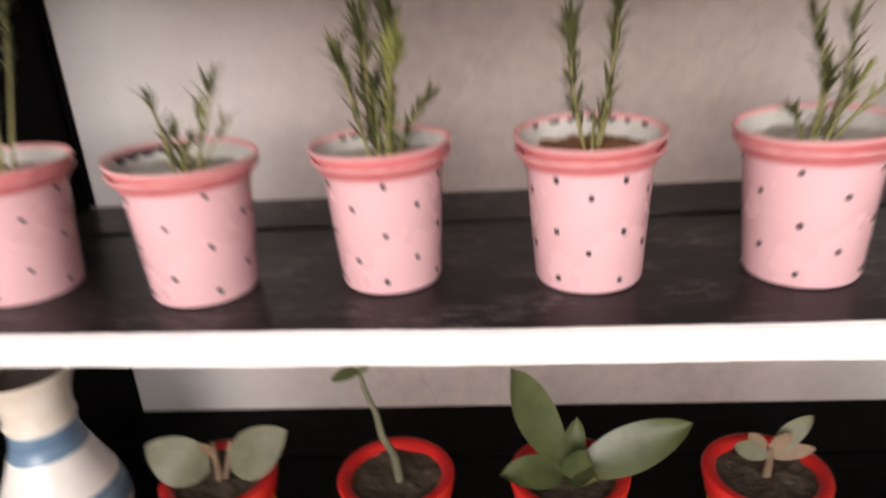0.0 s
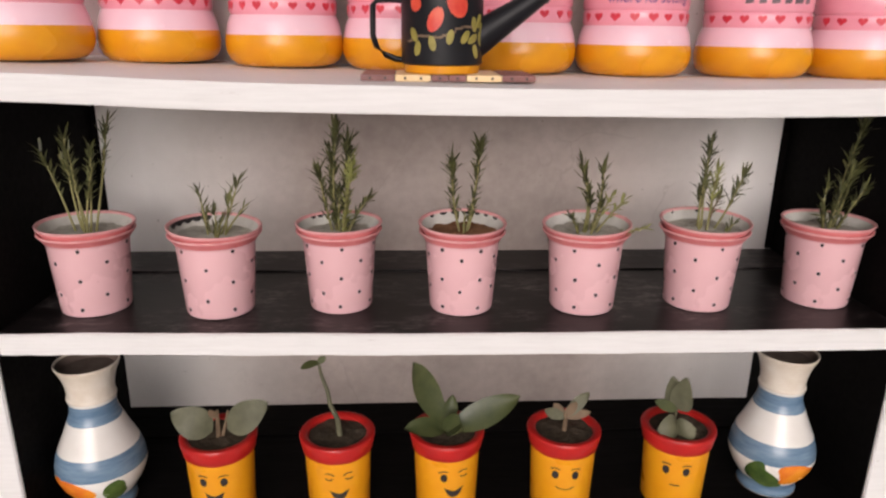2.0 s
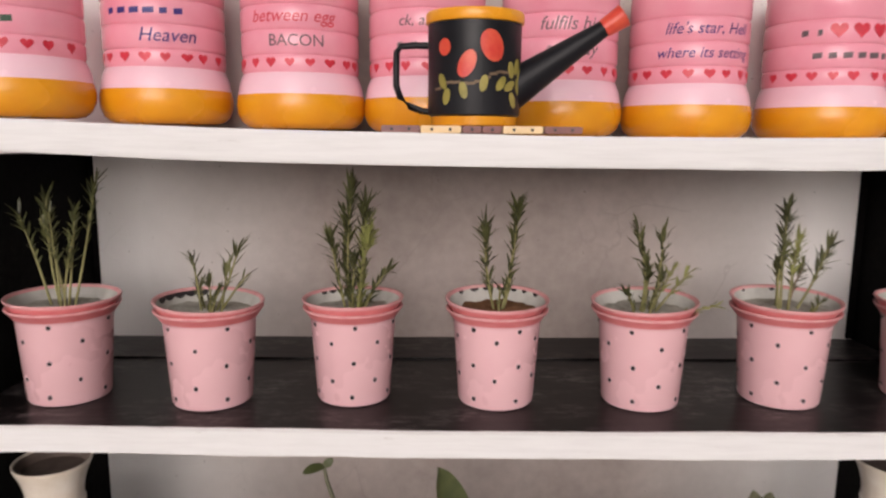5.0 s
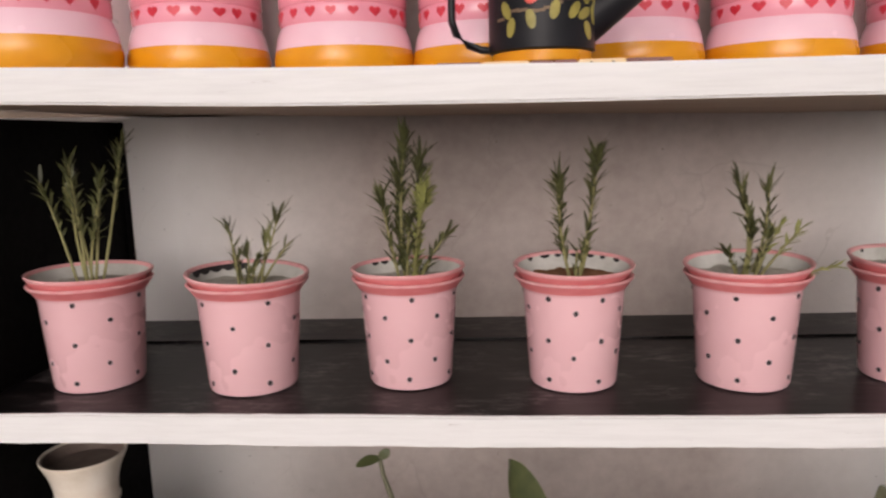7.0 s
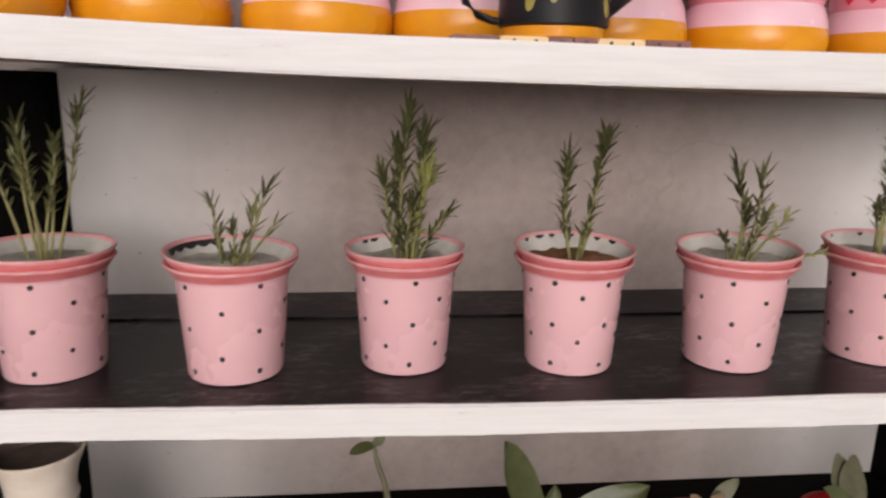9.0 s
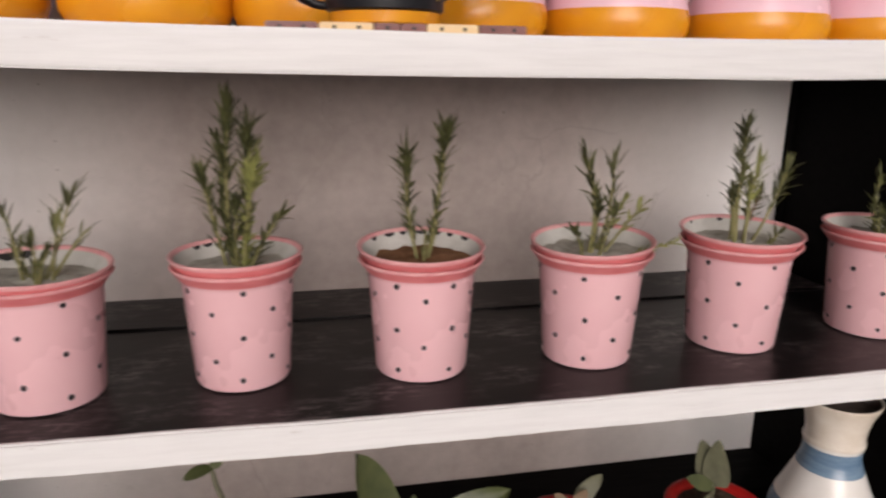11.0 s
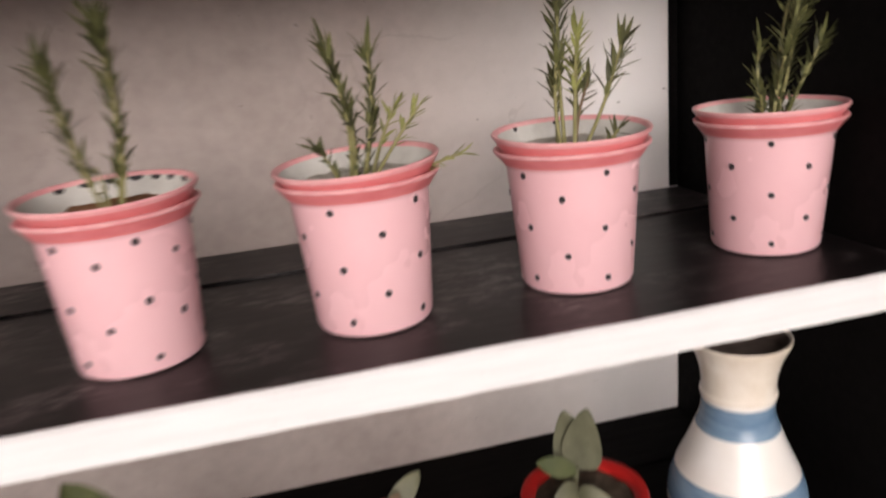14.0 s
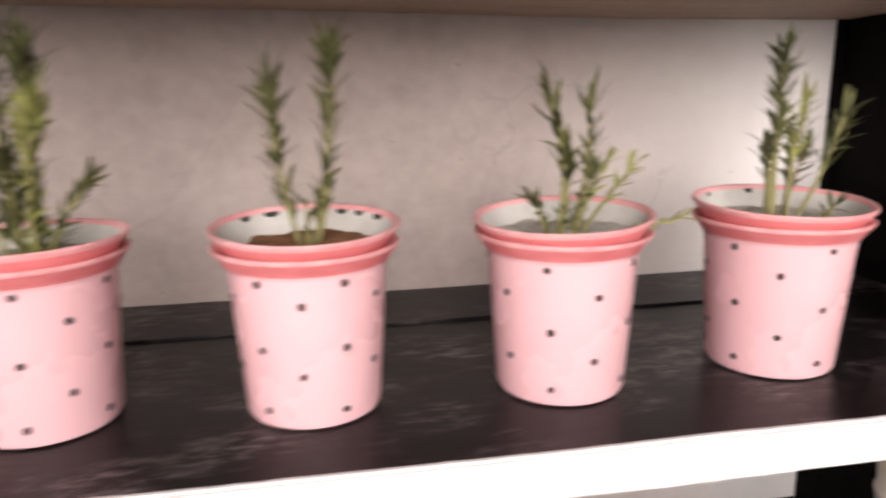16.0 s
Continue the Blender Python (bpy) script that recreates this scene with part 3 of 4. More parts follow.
SPRIGS = [
    [(-0.012, 0, -0.044, 0.005, 0.1, 0.5, 19, 0.01615, 0), (-0.006, 0.005, -0.016, 0.01, 0.118, 0.5, 22, 0.0171, 0), (0, -0.006, -0.006, -0.006, 0.105, 0.5, 19, 0.01615, 0), (0.004, 0, 0.014, 0.01, 0.105, 0.5, 21, 0.0171, 0), (0.008, 0.004, 0.036, 0.016, 0.138, 0.5, 25, 0.01805, 0), (-0.002, 0.008, -0.03, 0.02, 0.095, 0.5, 15, 0.0152, 0), (0.002, -0.004, 0.022, -0.01, 0.085, 0.5, 15, 0.0152, 0)],
    [(-0.008, 0, -0.016, 0, 0.06, 0.15, 14, 0.01625, 0), (0.004, 0, 0.032, 0.008, 0.072, 0.45, 10, 0.02, 0), (0, -0.004, 0.004, -0.01, 0.034, 0.1, 13, 0.01625, 0), (-0.004, 0.004, -0.012, 0.012, 0.03, 0.1, 10, 0.015, 0), (0.008, 0.004, 0.044, -0.004, 0.044, 0.6, 4, 0.0175, 0), (0.004, -0.006, 0.016, -0.012, 0.03, 0.1, 10, 0.015, 0), (0.012, 0, 0.018, 0.012, 0.05, 0.4, 7, 0.0175, 0)],
    [(-0.0028, 0, 0.002, 0.002, 0.132, 0.05, 90, 0.0198, 0), (0.0062, 0.003, 0.015, 0.006, 0.114, 0.05, 70, 0.0198, 0), (-0.0068, -0.003, -0.021, -0.006, 0.078, 0.2, 40, 0.0187, 0), (0.0052, -0.006, 0.02, -0.012, 0.08, 0.05, 52, 0.0176, 1), (-0.0028, 0.006, -0.008, 0.014, 0.105, 0.1, 52, 0.0187, 0), (0.0092, 0, 0.038, 0.004, 0.044, 0.1, 36, 0.0154, 0), (0.0012, -0.008, 0.006, -0.016, 0.06, 0.05, 43, 0.0165, 0), (0.0082, 0.004, 0.019, -0.002, 0.088, 0.15, 48, 0.0187, 1)],
    [(-0.0021, 0, -0.015, 0.002, 0.096, 0.2, 54, 0.019, 0), (0.0039, 0.002, 0.019, 0.006, 0.115, 0.15, 70, 0.02, 0), (0.0009, -0.004, 0.001, -0.01, 0.032, 0.1, 6, 0.014, 0), (0.0049, 0.004, 0.015, 0.012, 0.05, 0.2, 6, 0.015, 0)],
    [(-0.0051, 0, -0.011, 0.003, 0.094, 0.48, 33, 0.0187, 0), (0.0029, 0.003, 0.017, 0.006, 0.09, 0.5, 22, 0.0176, 0), (0.0069, -0.002, 0.047, 0, 0.048, 0.5, 14, 0.013, 1), (-0.0031, -0.004, -0.001, -0.008, 0.05, 0.1, 30, 0.014, 0), (0.0029, -0.006, 0.013, -0.012, 0.046, 0.1, 26, 0.013, 0), (0.0129, -0.012, 0.069, -0.022, 0.014, 0.5, 12, 0.012, 1), (-0.0111, -0.006, -0.023, -0.014, 0.026, 0.1, 18, 0.013, 0), (0.0089, 0.004, 0.033, 0.012, 0.05, 0.5, 12, 0.012, 1)],
    [(-0.0036, 0.002, -0.004, 0.004, 0.116, 0.48, 40, 0.0187, 0), (0.0084, 0, 0.042, 0, 0.072, 0.48, 25, 0.0209, 0), (-0.0076, -0.003, -0.01, -0.006, 0.072, 0.5, 19, 0.0165, 0), (0.0004, -0.005, 0.004, -0.008, 0.082, 0.48, 22, 0.0165, 1), (0.0044, 0.004, 0.012, 0.012, 0.06, 0.45, 18, 0.014, 0), (-0.0096, 0.004, -0.008, 0.012, 0.055, 0.5, 16, 0.014, 0), (0.0184, -0.01, 0.034, -0.012, 0.014, 0.2, 10, 0.012, 0), (0.0024, -0.002, 0.016, 0, 0.05, 0.5, 14, 0.014, 2)],
    [(0.0036, 0, 0.032, 0.004, 0.152, 0.06, 90, 0.019, 0), (0.0006, -0.004, 0.018, -0.01, 0.085, 0.05, 50, 0.019, 0), (0.0076, 0.004, 0.032, 0.012, 0.08, 0.05, 44, 0.018, 0), (-0.0024, 0, -0.012, -0.006, 0.026, 0.2, 12, 0.014, 0), (0.0086, -0.004, 0.034, -0.014, 0.06, 0.1, 34, 0.017, 0), (-0.0004, 0.006, 0, 0.014, 0.06, 0.1, 28, 0.017, 0)],
]
PLANT_LABELS = ["thin upright rosemary stems with leafy tips", "short sparse rosemary cuttings with dark leaves", "tall dense bushy rosemary plant", "rosemary with two leafy upright stems", "sparse rosemary with pale leaning side shoots", "rosemary with bare lower stems and leafy tips", "tall single rosemary stem, thickly leaved"]
for i, sp in enumerate(SPRIGS):
    rosemary(plant_base(i), sp, PLANT_LABELS[i], 11 + i, (0, 0, 0.15, 0.17, 0.05, 0, 0)[i], (1.02, 0.98, 1.02, 1.0, 0.95, 0.98, 1.0)[i])


# ---- lower shelf: painted cups with succulents ----
CUP = [(0.0398, 0.0), (0.0412, 0.002), (0.0445, 0.0915), (0.0455, 0.092), (0.0475, 0.0975), (0.0492, 0.1075), (0.0495, 0.1125)]
LOWZ = 0.6189


def cup(x, y, soil, face, label):
    c = thing("painted_cup", (x, y, LOWZ), label, "flower pot", "yellow cups with red rims", rz=math.degrees(math.atan2(x + 0.09, 0.9)) * 0.4)
    body = CUP[:4]
    lathe("body", [(0.0385, 0.0), *body, (0.043, 0.0921)], YELLOW, c, "glossy yellow-orange body", 56)
    rim = [(r, z + 0.0035) for r, z in [(0.0425, 0.086), (0.0450, 0.0868), (0.0472, 0.089), (0.0482, 0.096), (0.0500, 0.103), (0.0506, 0.108), (0.0495, 0.1105), (0.0465, 0.1115), (0.0415, 0.1105), (0.039, 0.108), (0.038, 0.098)]]
    lathe("rim", rim, RED, c, "thick glossy red rim", 56, None, False, 0.012)
    v = [(0, 0, 0.1085)]
    for k in range(1, 6):
        for a in range(28):
            r, t = 0.0395 * k / 5, 2 * math.pi * a / 28
            v.append((r * math.sin(t), r * math.cos(t), 0.1085 + 0.004 * noise.noise((x * 30 + 70 * r * math.sin(t), 70 * r * math.cos(t), 1))))
    f = [(0, 1 + a, 1 + (a + 1) % 28) for a in range(28)]
    for k in range(4):
        o, q = 1 + 28 * k, 29 + 28 * k
        f += [(o + a, q + a, q + (a + 1) % 28, o + (a + 1) % 28) for a in range(28)]
    link("soil", v, f, soil, c, "dry soil", None, True)
    for e, open_eye, tilt in face["eyes"]:
        du = e * 0.0135
        ang = face["turn"] + math.degrees(du / 0.044)
        if open_eye:
            decal("mark", oval(0.0048, 0.0062, 12), ang, 0.0655, CUP, INK, c)
        else:
            stroke("mark", 0.005, 0.0028, 200, 340, ang, 0.069, 0, 0, CUP, INK, c, 0.6)
        stroke("mark", 0.0078, 0.0024, 40 + tilt, 140 + tilt, ang, 0.0705, 0, 0, CUP, INK, c, 0.7)
    if face["mouth"] == "grin":
        out = [(-0.013, 0.005), (-0.006, 0.001), (0.0, 0.0), (0.006, 0.001), (0.013, 0.006), (0.009, -0.004), (0.004, -0.0085), (-0.002, -0.009), (-0.008, -0.005)]
        decal("mark", out, face["turn"], 0.0445, CUP, INK, c)
    elif face["mouth"] == "smile":
        stroke("mark", 0.013, 0.0022, 205, 335, face["turn"], 0.0505, 0, 0, CUP, INK, c, 0.55)
    else:
        stroke("mark", 0.05, 0.002, 263, 277, face["turn"], 0.0935, 0, 0, CUP, INK, c)


CUPS = [
    (-0.320, 0.0, DARKSOIL, {"turn": 6, "eyes": ((-1, True, 0), (1, True, 0)), "mouth": "grin"}, "yellow painted cup with red rim and broad grin marks"),
    (-0.162, 0.0, DARKSOIL, {"turn": 8, "eyes": ((-1, False, -15), (1, False, 20)), "mouth": "grin"}, "yellow painted cup with red rim and closed-eye marks"),
    (-0.014, 0.0, DARKSOIL, {"turn": 8, "eyes": ((-1, True, 10), (1, False, 10)), "mouth": "grin"}, "yellow painted cup with red rim and winking marks"),
    (0.147, 0.0, DARKSOIL, {"turn": -12, "eyes": ((-1, True, 0), (1, True, 0)), "mouth": "smile"}, "yellow painted cup with chipped red rim and smile marks"),
    (0.308, 0.002, DARKSOIL, {"turn": -28, "eyes": ((-1, True, 0), (1, True, 0)), "mouth": "flat"}, "yellow painted cup with red rim and flat mouth mark"),
]
for row in CUPS:
    cup(*row)


def fleshy(name, base, tip, width, face, m, parent, thick=0.003, fold=0.15, droop=0.0, blunt=1.0, n=12, notch=0.0):
    """A thick leaf from base to tip; face is the way its upper side looks."""
    base, tip, face = Vector(base), Vector(tip), Vector(face)
    d = tip - base
    side = d.cross(face).normalized()
    up = side.cross(d).normalized()
    v, f = [], []
    cols = 7
    for lay in (1, -1):
        for k in range(n + 1):
            q = k / n
            w = width * 0.5 * (math.sin(math.pi * q ** blunt) ** 0.75) * 1.0 + 0.0012
            if k == n:
                w = 0.0006
            for j in range(cols):
                s = -1 + 2 * j / (cols - 1)
                ext = notch * (1 - abs(s)) * width * (-1 if q > 0.8 else 0) * (q - 0.8) * 5
                c = base + d * q + d.normalized() * ext + side * w * s + up * (fold * width * s * s + droop * math.sin(math.pi * q) * d.length) + up * lay * thick * (1 - s * s) * 0.5 * (0.4 + math.sin(math.pi * min(q + 0.1, 1)))
                v.append(tuple(c))
    half = (n + 1) * cols
    for k in range(n):
        for j in range(cols - 1):
            a = k * cols + j
            f.append((a, a + 1, a + cols + 1, a + cols))
            f.append((half + a, half + a + cols, half + a + cols + 1, half + a + 1))
    return link(name, v, f, m, parent, "", None, True)


def stick(name, pts, r0, r1, m, parent):
    v, f = tube([Vector(p) for p in pts], r0, r1, 8)
    return link(name, v, f, m, parent, "", None, True)


def in_cup(i, label):
    return thing("succulent_plant", (CUPS[i][0], CUPS[i][1], LOWZ + 0.1075), label, "plant", "succulents in the cups")


p = in_cup(0, "small succulent with two round grey-green leaves")
fleshy("leaf", (-0.006, -0.004, 0.012), (-0.058, -0.004, 0.040), 0.040, (0.25, -1, 0.55), GREYSUCC, p, 0.004, 0.05, 0.12, 0.8)
fleshy("leaf", (0.014, -0.002, 0.012), (0.068, 0.002, 0.050), 0.040, (-0.35, -1, 0.45), GREYSUCC, p, 0.004, 0.05, 0.05, 0.8)
stick("stem", [(0, 0, -0.003), (0.001, -0.002, 0.02), (0.002, -0.004, 0.042)], 0.004, 0.0022, TWIG, p)
stick("stem", [(0.004, 0, -0.003), (0.01, 0.004, 0.02), (0.013, 0.006, 0.036)], 0.003, 0.0015, TWIG, p)
fleshy("leaf", (0, -0.003, 0.03), (-0.006, -0.01, 0.047), 0.008, (0, -1, 0.3), TWIG, p)

p = in_cup(1, "bare leaning succulent stalk with one small tip leaf")
stick("stem", [(0.004, -0.004, -0.004), (0.001, -0.003, 0.026), (-0.008, -0.002, 0.046), (-0.011, 0.0, 0.066), (-0.019, 0.002, 0.09), (-0.022, 0.003, 0.108)], 0.0042, 0.0018, GREYSUCC, p)
fleshy("leaf", (-0.020, 0.003, 0.106), (-0.044, -0.004, 0.101), 0.010, (0, -0.5, 1), SUCC, p, 0.002, 0.1, 0.1)
fleshy("leaf", (-0.022, 0.003, 0.106), (-0.012, 0.002, 0.116), 0.007, (0, -1, 0.3), SUCC, p, 0.002)

p = in_cup(2, "succulent with large pointed green leaves")
fleshy("leaf", (0, 0, 0.004), (-0.046, 0.006, 0.104), 0.035, (0.55, -1, 0.35), SUCC, p, 0.004, 0.14, -0.06, 1.15)
fleshy("leaf", (0.004, -0.002, 0.006), (0.098, -0.004, 0.056), 0.036, (-0.35, -1, 0.7), SUCC, p, 0.004, 0.14, -0.05, 0.95)
fleshy("leaf", (-0.004, -0.006, 0.006), (-0.058, -0.022, 0.020), 0.027, (0.1, -0.6, 1), SUCC, p, 0.003, 0.14, 0.1)
fleshy("leaf", (0.0, -0.004, 0.004), (0.012, -0.012, 0.04), 0.02, (0, -1, 0.4), SUCC, p, 0.003, 0.2)
fleshy("leaf", (0.0, 0.004, 0.004), (0.008, 0.012, 0.052), 0.018, (0, -1, 0.4), SUCC, p, 0.003, 0.2)
fleshy("leaf", (0.002, -0.008, 0.004), (0.02, -0.03, 0.022), 0.022, (0, -0.5, 1), SUCC, p, 0.003, 0.2)

p = in_cup(3, "tiny dark succulent sprout on a reddish stem")
stick("stem", [(0, 0, -0.003), (0.001, -0.001, 0.014), (0.0, -0.002, 0.03)], 0.004, 0.0025, TWIG, p)
for tip, w in (((0.032, 0.004, 0.056), 0.015), ((0.014, -0.004, 0.046), 0.010), ((-0.030, -0.004, 0.034), 0.013), ((-0.016, 0.004, 0.040), 0.011), ((0.034, -0.004, 0.030), 0.010)):
    fleshy("leaf", (0, -0.002, 0.022), tip, w, (0, -1, 0.6), GREYSUCC if w > 0.012 else TWIG, p, 0.003, 0.15, -0.08)

p = in_cup(4, "succulent with a heart-shaped leaf and pale lower leaves")
stick("stem", [(-0.006, 0, -0.003), (-0.008, -0.002, 0.016), (-0.006, -0.002, 0.032)], 0.0032, 0.0018, GREYSUCC, p)
fleshy("leaf", (-0.003, 0.002, 0.026), (-0.002, 0.034, 0.061), 0.034, (0.1, -1, 0.3), GREYSUCC, p, 0.004, 0.06, 0, 0.55, 14)
fleshy("leaf", (-0.003, 0.002, 0.026), (0.018, 0.0335, 0.059), 0.035, (0.1, -1, 0.3), GREYSUCC, p, 0.0042, 0.06, 0, 0.55, 14)
fleshy("leaf", (-0.006, -0.002, 0.028), (-0.04, -0.004, 0.045), 0.013, (0, -1, 0.6), SUCC, p, 0.003)
fleshy("leaf", (-0.006, -0.012, 0.006), (-0.040, -0.024, 0.012), 0.038, (0.1, -1, 0.5), GREYSUCC, p, 0.006, 0.05, 0.1, 0.8)
fleshy("leaf", (-0.008, -0.014, 0.004), (0.012, -0.03, 0.016), 0.034, (-0.1, -1, 0.35), GREYSUCC, p, 0.006, 0.05, 0.1, 0.8)


# ---- lower shelf: the two vases ----
VASE = [(0.040, 0.0), (0.042, 0.002), (0.043, 0.008), (0.041, 0.018), (0.046, 0.032), (0.055, 0.05), (0.0615, 0.07), (0.063, 0.085), (0.0605, 0.098), (0.0555, 0.108), (0.046, 0.124), (0.037, 0.141), (0.0325, 0.152), (0.0320, 0.162), (0.0335, 0.1655), (0.0335, 0.168), (0.0322, 0.170), (0.0328, 0.180), (0.0365, 0.192), (0.0425, 0.203), (0.0440, 0.2065), (0.0432, 0.2075), (0.0405, 0.206), (0.035, 0.195), (0.030, 0.18), (0.029, 0.16)]
VASE = [(r * 0.925, z * 0.73 if z < 0.085 else 0.062 + (z - 0.085) * 1.224) for r, z in VASE]
VIDX = [0, 1, 1, 1, 0, 0, 0, 1, 1, 0, 0, 1, 1, 0, 3, 3, 3, 3, 3, 3, 3, 3, 2, 2, 2]


def fine(prof, idx, steps=3):
    out, ids = [], []
    for k in range(len(prof) - 1):
        for s in range(steps):
            q = s / steps
            p0, p1 = prof[max(k - 1, 0)], prof[k]
            p2, p3 = prof[k + 1], prof[min(k + 2, len(prof) - 1)]
            out.append(tuple(0.5 * (2 * b + (c - a) * q + (2 * a - 5 * b + 4 * c - d) * q * q + (3 * b - a - 3 * c + d) * q ** 3) for a, b, c, d in zip(p0, p1, p2, p3)))
            ids.append(idx[k])
    out.append(prof[-1])
    return out, ids


VFINE, VFI = fine(VASE, VIDX)


def vase(x, y, blooms, label):
    o = thing("vase", (x, y, LOWZ), label, "vase", "painted ceramic vases")
    lathe("body", VFINE, [GLAZE, GLAZEBLUE, CLAY, CREAM], o, "glossy white glaze with blue bands", 64, VFI, False, 0.006)
    link("foot", [(0.04 * math.sin(2 * math.pi * k / 32), -0.04 * math.cos(2 * math.pi * k / 32), 0.001) for k in range(32)], [tuple(range(32))], CLAY, o)
    v = [(0, 0, 0.199)]
    for a in range(28):
        t = 2 * math.pi * a / 28
        v.append((0.0345 * math.sin(t), -0.0345 * math.cos(t), 0.2))
    link("fill", v, [(0, 1 + a, 1 + (a + 1) % 28) for a in range(28)], CLAY, o, "dry brown earth just below the lip")
    for ang, z, w, h, tilt, m in blooms:
        decal("petal" if m is GLAZEORANGE else "painted_leaf", leafshape(w * 1.15, h * 1.15, tilt), ang, z - 0.026, VFINE, m, o, 0.0006)


vase(-0.488, 0.022, [(-16, 0.0748, 0.0230, 0.0474, 75, GLAZEORANGE), (-30, 0.0668, 0.0209, 0.0383, 20, GLAZEORANGE), (-12, 0.0639, 0.0209, 0.0383, 50, GLAZEORANGE), (-48, 0.0712, 0.0209, 0.0383, -30, GLAZEORANGE), (36, 0.0699, 0.0247, 0.0275, -40, GLAZEGREEN), (40, 0.0590, 0.0209, 0.0245, -60, GLAZEGREEN)],
     "white ceramic vase with blue bands and orange flowers")
vase(0.459, 0.024, [(-48, 0.0714, 0.0209, 0.0383, -30, GLAZEGREEN), (-30, 0.0641, 0.0209, 0.0420, 50, GLAZEGREEN), (-40, 0.0553, 0.0171, 0.0344, 65, GLAZEGREEN), (8, 0.0799, 0.0209, 0.0459, 82, GLAZEORANGE), (16, 0.0690, 0.0230, 0.0459, 110, GLAZEORANGE), (2, 0.0697, 0.0188, 0.0306, 60, GLAZEORANGE)],
     "white ceramic vase with blue bands, orange flowers and green leaves")


# ---- top board: painted bottles ----
BOT = [(0.060, 0.0), (0.068, 0.002), (0.076, 0.009), (0.0805, 0.020), (0.0815, 0.030), (0.0808, 0.037), (0.0795, 0.043), (0.0765, 0.058), (0.0730, 0.0675), (0.0715, 0.0695), (0.0722, 0.0715), (0.0732, 0.074), (0.0732, 0.087), (0.0722, 0.0895), (0.0712, 0.0905), (0.0722, 0.0915), (0.0735, 0.094), (0.0735, 0.117), (0.0722, 0.1195), (0.0712, 0.1205), (0.0722, 0.1215), (0.0735, 0.124), (0.0735, 0.147), (0.0722, 0.1495), (0.0712, 0.1505), (0.0722, 0.1515), (0.0735, 0.154), (0.0735, 0.19), (0.071, 0.197), (0.069, 0.197), (0.069, 0.185)]
BOT = [(r * 1.04, z) for r, z in BOT]
BIDX = [0] * 6 + [1, 1, 1, 2, 2, 2, 2] + [2] * 17
BOTTLE_Y = 0.250


def bottle(x, rows, label, turn=0.0, back=BOTTLE_Y):
    z = TOPZ + warp(x, back) + 0.002
    o = thing("painted_bottle", (x, back, z), label, "bottle", "painted bottles on the top board", rz=turn)
    lathe("body", BOT, [ORANGE, PINKBAND, PINKWALL], o, "pink ribbed plastic with an amber base", 80, BIDX, False, 0.006)
    link("base", [(0.061 * math.sin(2 * math.pi * k / 40), -0.061 * math.cos(2 * math.pi * k / 40), 0.0012) for k in range(40)], [tuple(range(40))], ORANGE, o)
    rnd = random.Random(int(abs(x) * 1000))
    for k in range(9):
        decal("heart", heart(0.0142 * rnd.uniform(0.85, 1.1), 0.0118 * rnd.uniform(0.9, 1.1)), -76 + 19 * k + rnd.uniform(-2, 2), 0.0805, BOT, HEART, o)
    for kind, what, size, ang, zz, m in rows:
        if kind == "text":
            lettering(what, size, ang, zz, BOT, m, o, 0.25 if what != "BACON" else 0.0)
        elif kind == "hearts":
            for k in range(what):
                decal("heart", heart(size, size * 0.9), ang + 20 * (k - (what - 1) / 2), zz, BOT, HEART, o)
        else:
            for k in range(what):
                w = size * rnd.uniform(0.6, 1.2)
                decal("painted_mark", [(-w / 2, -0.004), (w / 2, -0.003), (w / 2, 0.004), (-w / 2, 0.003)], ang + 13 * (k - (what - 1) / 2), zz, BOT, m, o)


T1, T2 = 0.0995, 0.1295
bottle(-0.570, [("marks", 4, 0.011, 5, 0.107, GREENINK), ("marks", 3, 0.013, -22, 0.137, HEART)], "pink ribbed bottle with amber base and painted hearts", back=0.162)
bottle(-0.423, [("text", "Heaven", 0.023, 22, T1, NAVY), ("marks", 6, 0.012, 0, 0.136, NAVY)], "pink bottle lettered in blue with amber base")
bottle(-0.244, [("text", "BACON", 0.020, 6, T1 + 0.001, GREYINK), ("text", "between egg", 0.0215, 2, T2, HEART)], "pink bottle lettered in grey and red with amber base")
bottle(-0.076, [("marks", 5, 0.010, 0, 0.106, GREYINK), ("text", "ck, and", 0.0185, -8, T2, GREYINK)], "pink bottle with faded grey lettering and amber base")
bottle(0.100, [("text", "anyway", 0.023, 2, T1, GREYINK), ("text", "fulfils him", 0.023, 4, T2, GREYINK)], "pink bottle with dark handwriting and amber base")
bottle(0.273, [("text", "where its setting", 0.0185, -2, T1 + 0.001, NAVY), ("text", "life's star, Hell", 0.0195, 0, T2, NAVY)], "pink bottle with blue handwriting and amber base")
bottle(0.458, [("marks", 6, 0.012, -2, 0.106, GREYINK), ("hearts", 3, 0.021, 2, 0.1355, HEART), ("marks", 2, 0.008, -40, 0.134, GREYINK)], "pink bottle with three large red hearts and amber base")
bottle(0.632, [("text", "man.", 0.023, -4, T1, GREENINK), ("text", "ting won", 0.019, -12, T2, GREENINK)], "pink bottle with green handwriting and amber base")


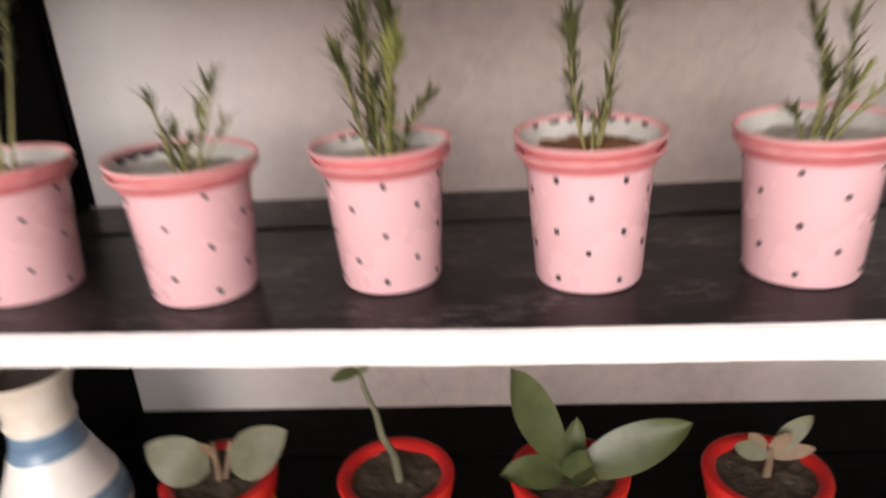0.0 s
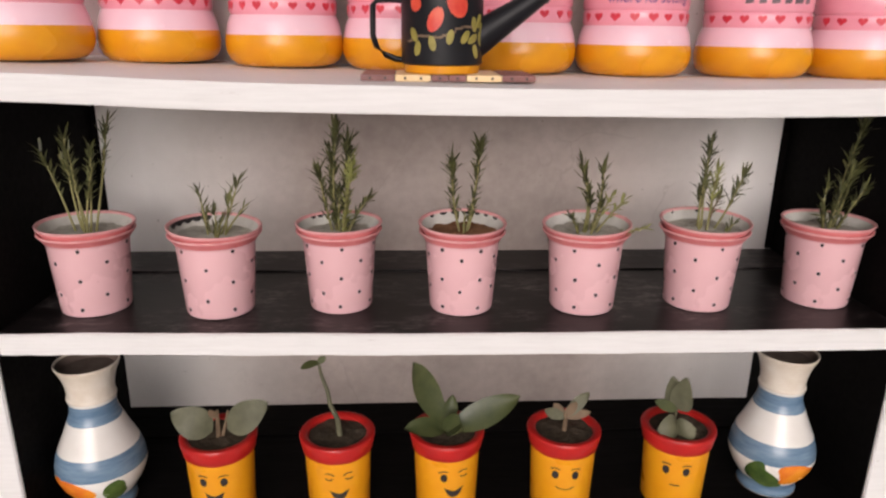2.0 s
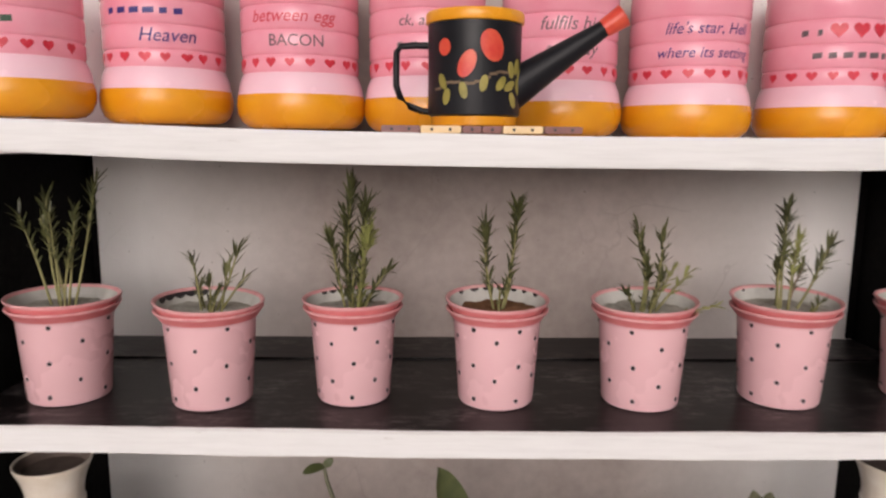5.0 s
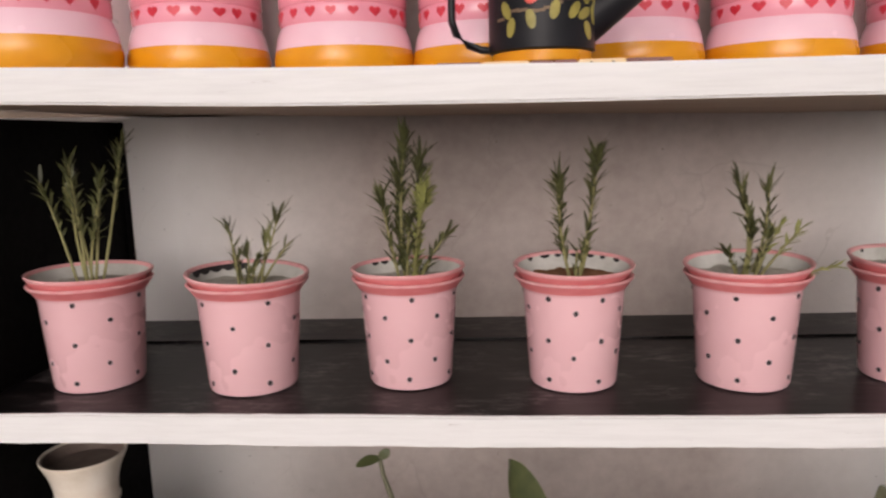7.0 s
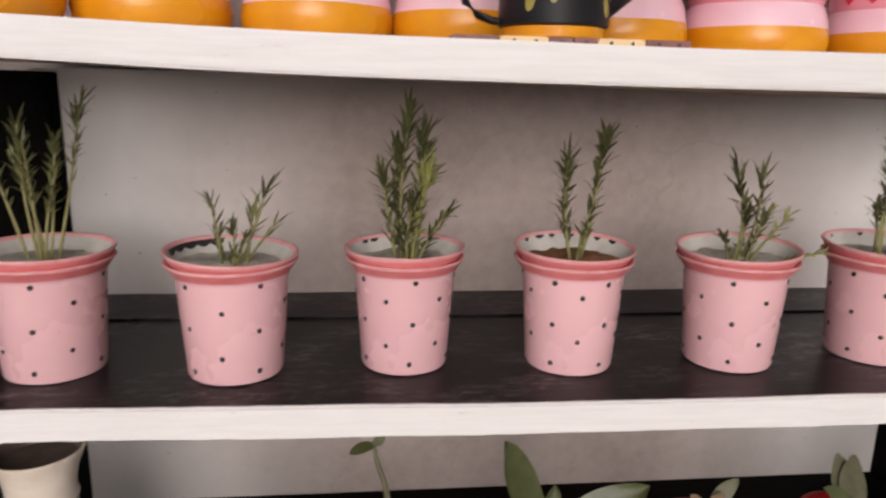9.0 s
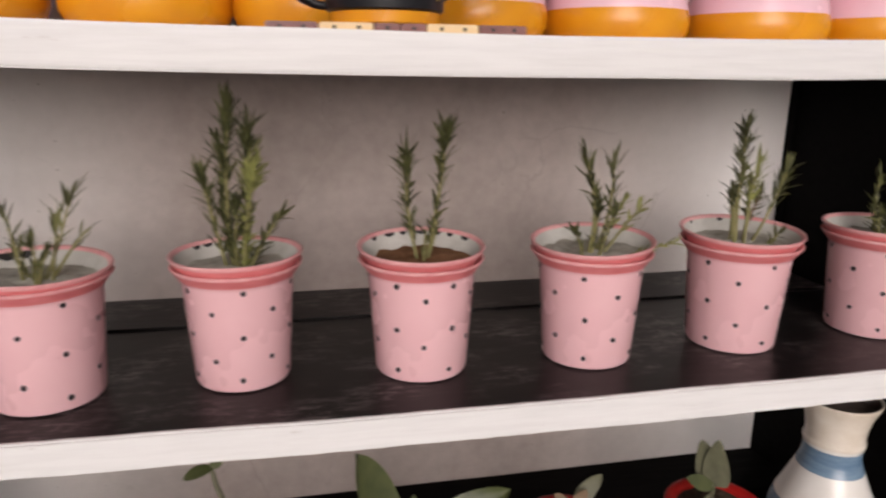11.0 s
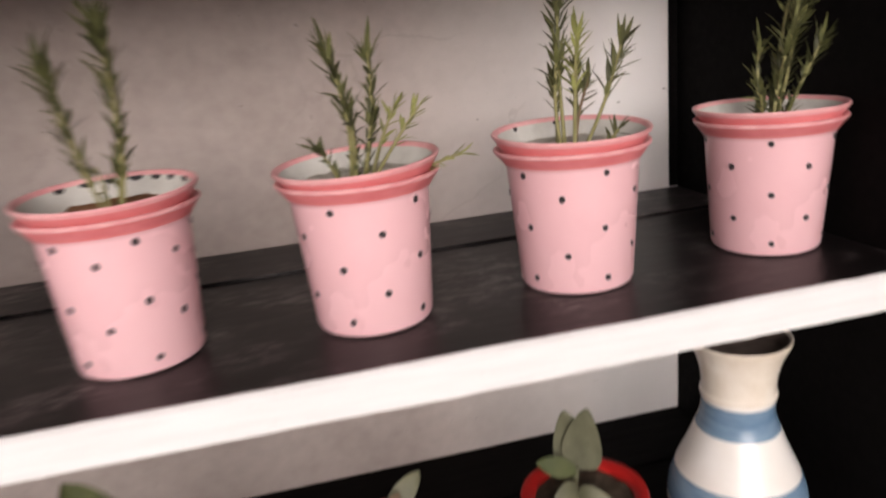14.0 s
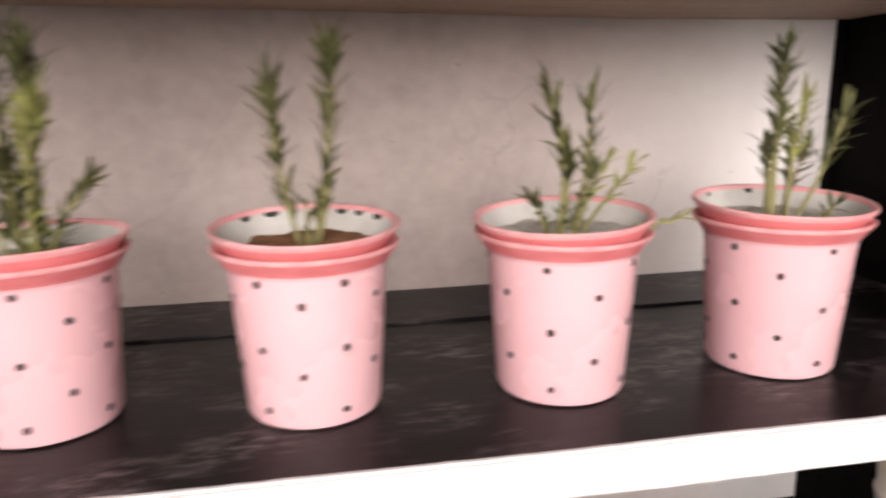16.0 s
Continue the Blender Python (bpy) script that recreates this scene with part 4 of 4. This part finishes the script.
# ---- top board: trivet and watering can ----
CX, CY = -0.024, 0.050
CZ = TOPZ + warp(CX, CY) + 0.0012
trivet = thing("trivet", (CX + 0.006, CY, CZ), "flat wooden trivet of cream and plum pieces", "trivet")
widths = [0.040, 0.042, 0.0205, 0.0205, 0.042, 0.040]
tones = [PLUMTILE, CREAMTILE, PLUMTILE, PLUMTILE, CREAMTILE, PLUMTILE]
for row in range(4):
    x = -sum(widths) / 2
    for w, m in zip(widths, tones if row % 2 == 0 else tones[::-1]):
        y0 = -0.05 + 0.025 * row
        box_mesh("tile", x + 0.0005, x + w - 0.0005, y0 + 0.0004, y0 + 0.0246, 0, 0.0075, m, trivet, "", 0.001)
        if row == 0:
            for q in ((0.28, 0.72) if w > 0.03 else (0.5,)):
                cx = x + w * q
                v = [(cx + 0.0016 * math.cos(2 * math.pi * k / 10), y0 - 0.0002, 0.0038 + 0.0016 * math.sin(2 * math.pi * k / 10)) for k in range(10)]
                link("peg", v, [tuple(range(10))], INK, trivet)
        x += w

can = thing("watering_can", (CX, CY, CZ + 0.0077), "black painted watering can with red ovals and leaves", "watering can")
CAN = [(0.0465, 0.010), (0.0488, 0.0115), (0.0492, 0.1), (0.0490, 0.1045)]
lathe("foot", [(0.044, 0.0), (0.0452, 0.001), (0.0458, 0.0095), (0.044, 0.0105)], ORANGE, can, "amber painted foot", 56)
lathe("body", [(0.045, 0.0095), *CAN], CANBLACK, can, "", 64)
lathe("rim", [(0.0485, 0.1035), (0.0512, 0.1045), (0.0518, 0.108), (0.0518, 0.1135), (0.0508, 0.1155), (0.0485, 0.1155), (0.047, 0.112), (0.047, 0.104)], YELLOW, can, "yellow painted rim", 56)
v, f = tube([Vector(q) for q in ((-0.047, 0, 0.083), (-0.062, 0, 0.0835), (-0.078, 0, 0.0825), (-0.0825, 0, 0.077), (-0.083, 0, 0.06), (-0.083, 0, 0.042), (-0.079, 0, 0.030), (-0.068, 0, 0.020), (-0.056, 0, 0.0155), (-0.046, 0, 0.0145))], 0.0036, 0.0036, 10)
link("handle", v, f, CANBLACK, can, "square black loop handle", None, True)
spath = [Vector((0.036, -0.002, 0.036)) + Vector((0.099, -0.008, 0.066)) * (k / 10) for k in range(11)]
v, f = tube(spath, 0.0215, 0.0085, 24)
link("spout", v, f, CANBLACK, can, "long tapering black spout", None, True)
end = spath[-1]
step = (spath[-1] - spath[-2]).normalized()
v, f = tube([end - step * 0.002, end + step * 0.004, end + step * 0.012, end + step * 0.020, end + step * 0.022], 0.0095, 0.0125, 20)
f.append(tuple(range(len(v) - 20, len(v))))
link("spout_rose", v, f, BIRDRED, can, "red-painted spout end", None, True)
for ang, z, rx, ry, tilt in ((-41, 0.078, 0.0075, 0.0085, 0), (-12, 0.061, 0.0085, 0.0145, -25), (18, 0.079, 0.0120, 0.0165, 22)):
    decal("painted_oval", oval(rx, ry, 16, tilt), ang, z, CAN, BIRDRED, can)
for k in range(12):
    a0 = -52 + 9 * k
    z0 = 0.037 + 0.0165 * (k / 11) + 0.003 * math.sin(k * 0.9)
    decal("painted_branch", [(-0.0045, -0.0016), (0.0045, -0.0009), (0.0045, 0.0018), (-0.0045, 0.001)], a0, z0, CAN, TWIG, can, 0.0005)
for ang, z, tilt in ((-44, 0.044, 25), (-38, 0.029, -10), (-16, 0.035, 12), (8, 0.042, -12), (30, 0.042, -35), (46, 0.056, 10), (58, 0.06, -15), (44, 0.040, -60), (62, 0.040, 20), (50, 0.026, 25), (66, 0.05, 0)):
    decal("painted_leaf", leafshape(0.0085, 0.017, tilt), ang, z, CAN, LEAFPAINT, can, 0.0007)
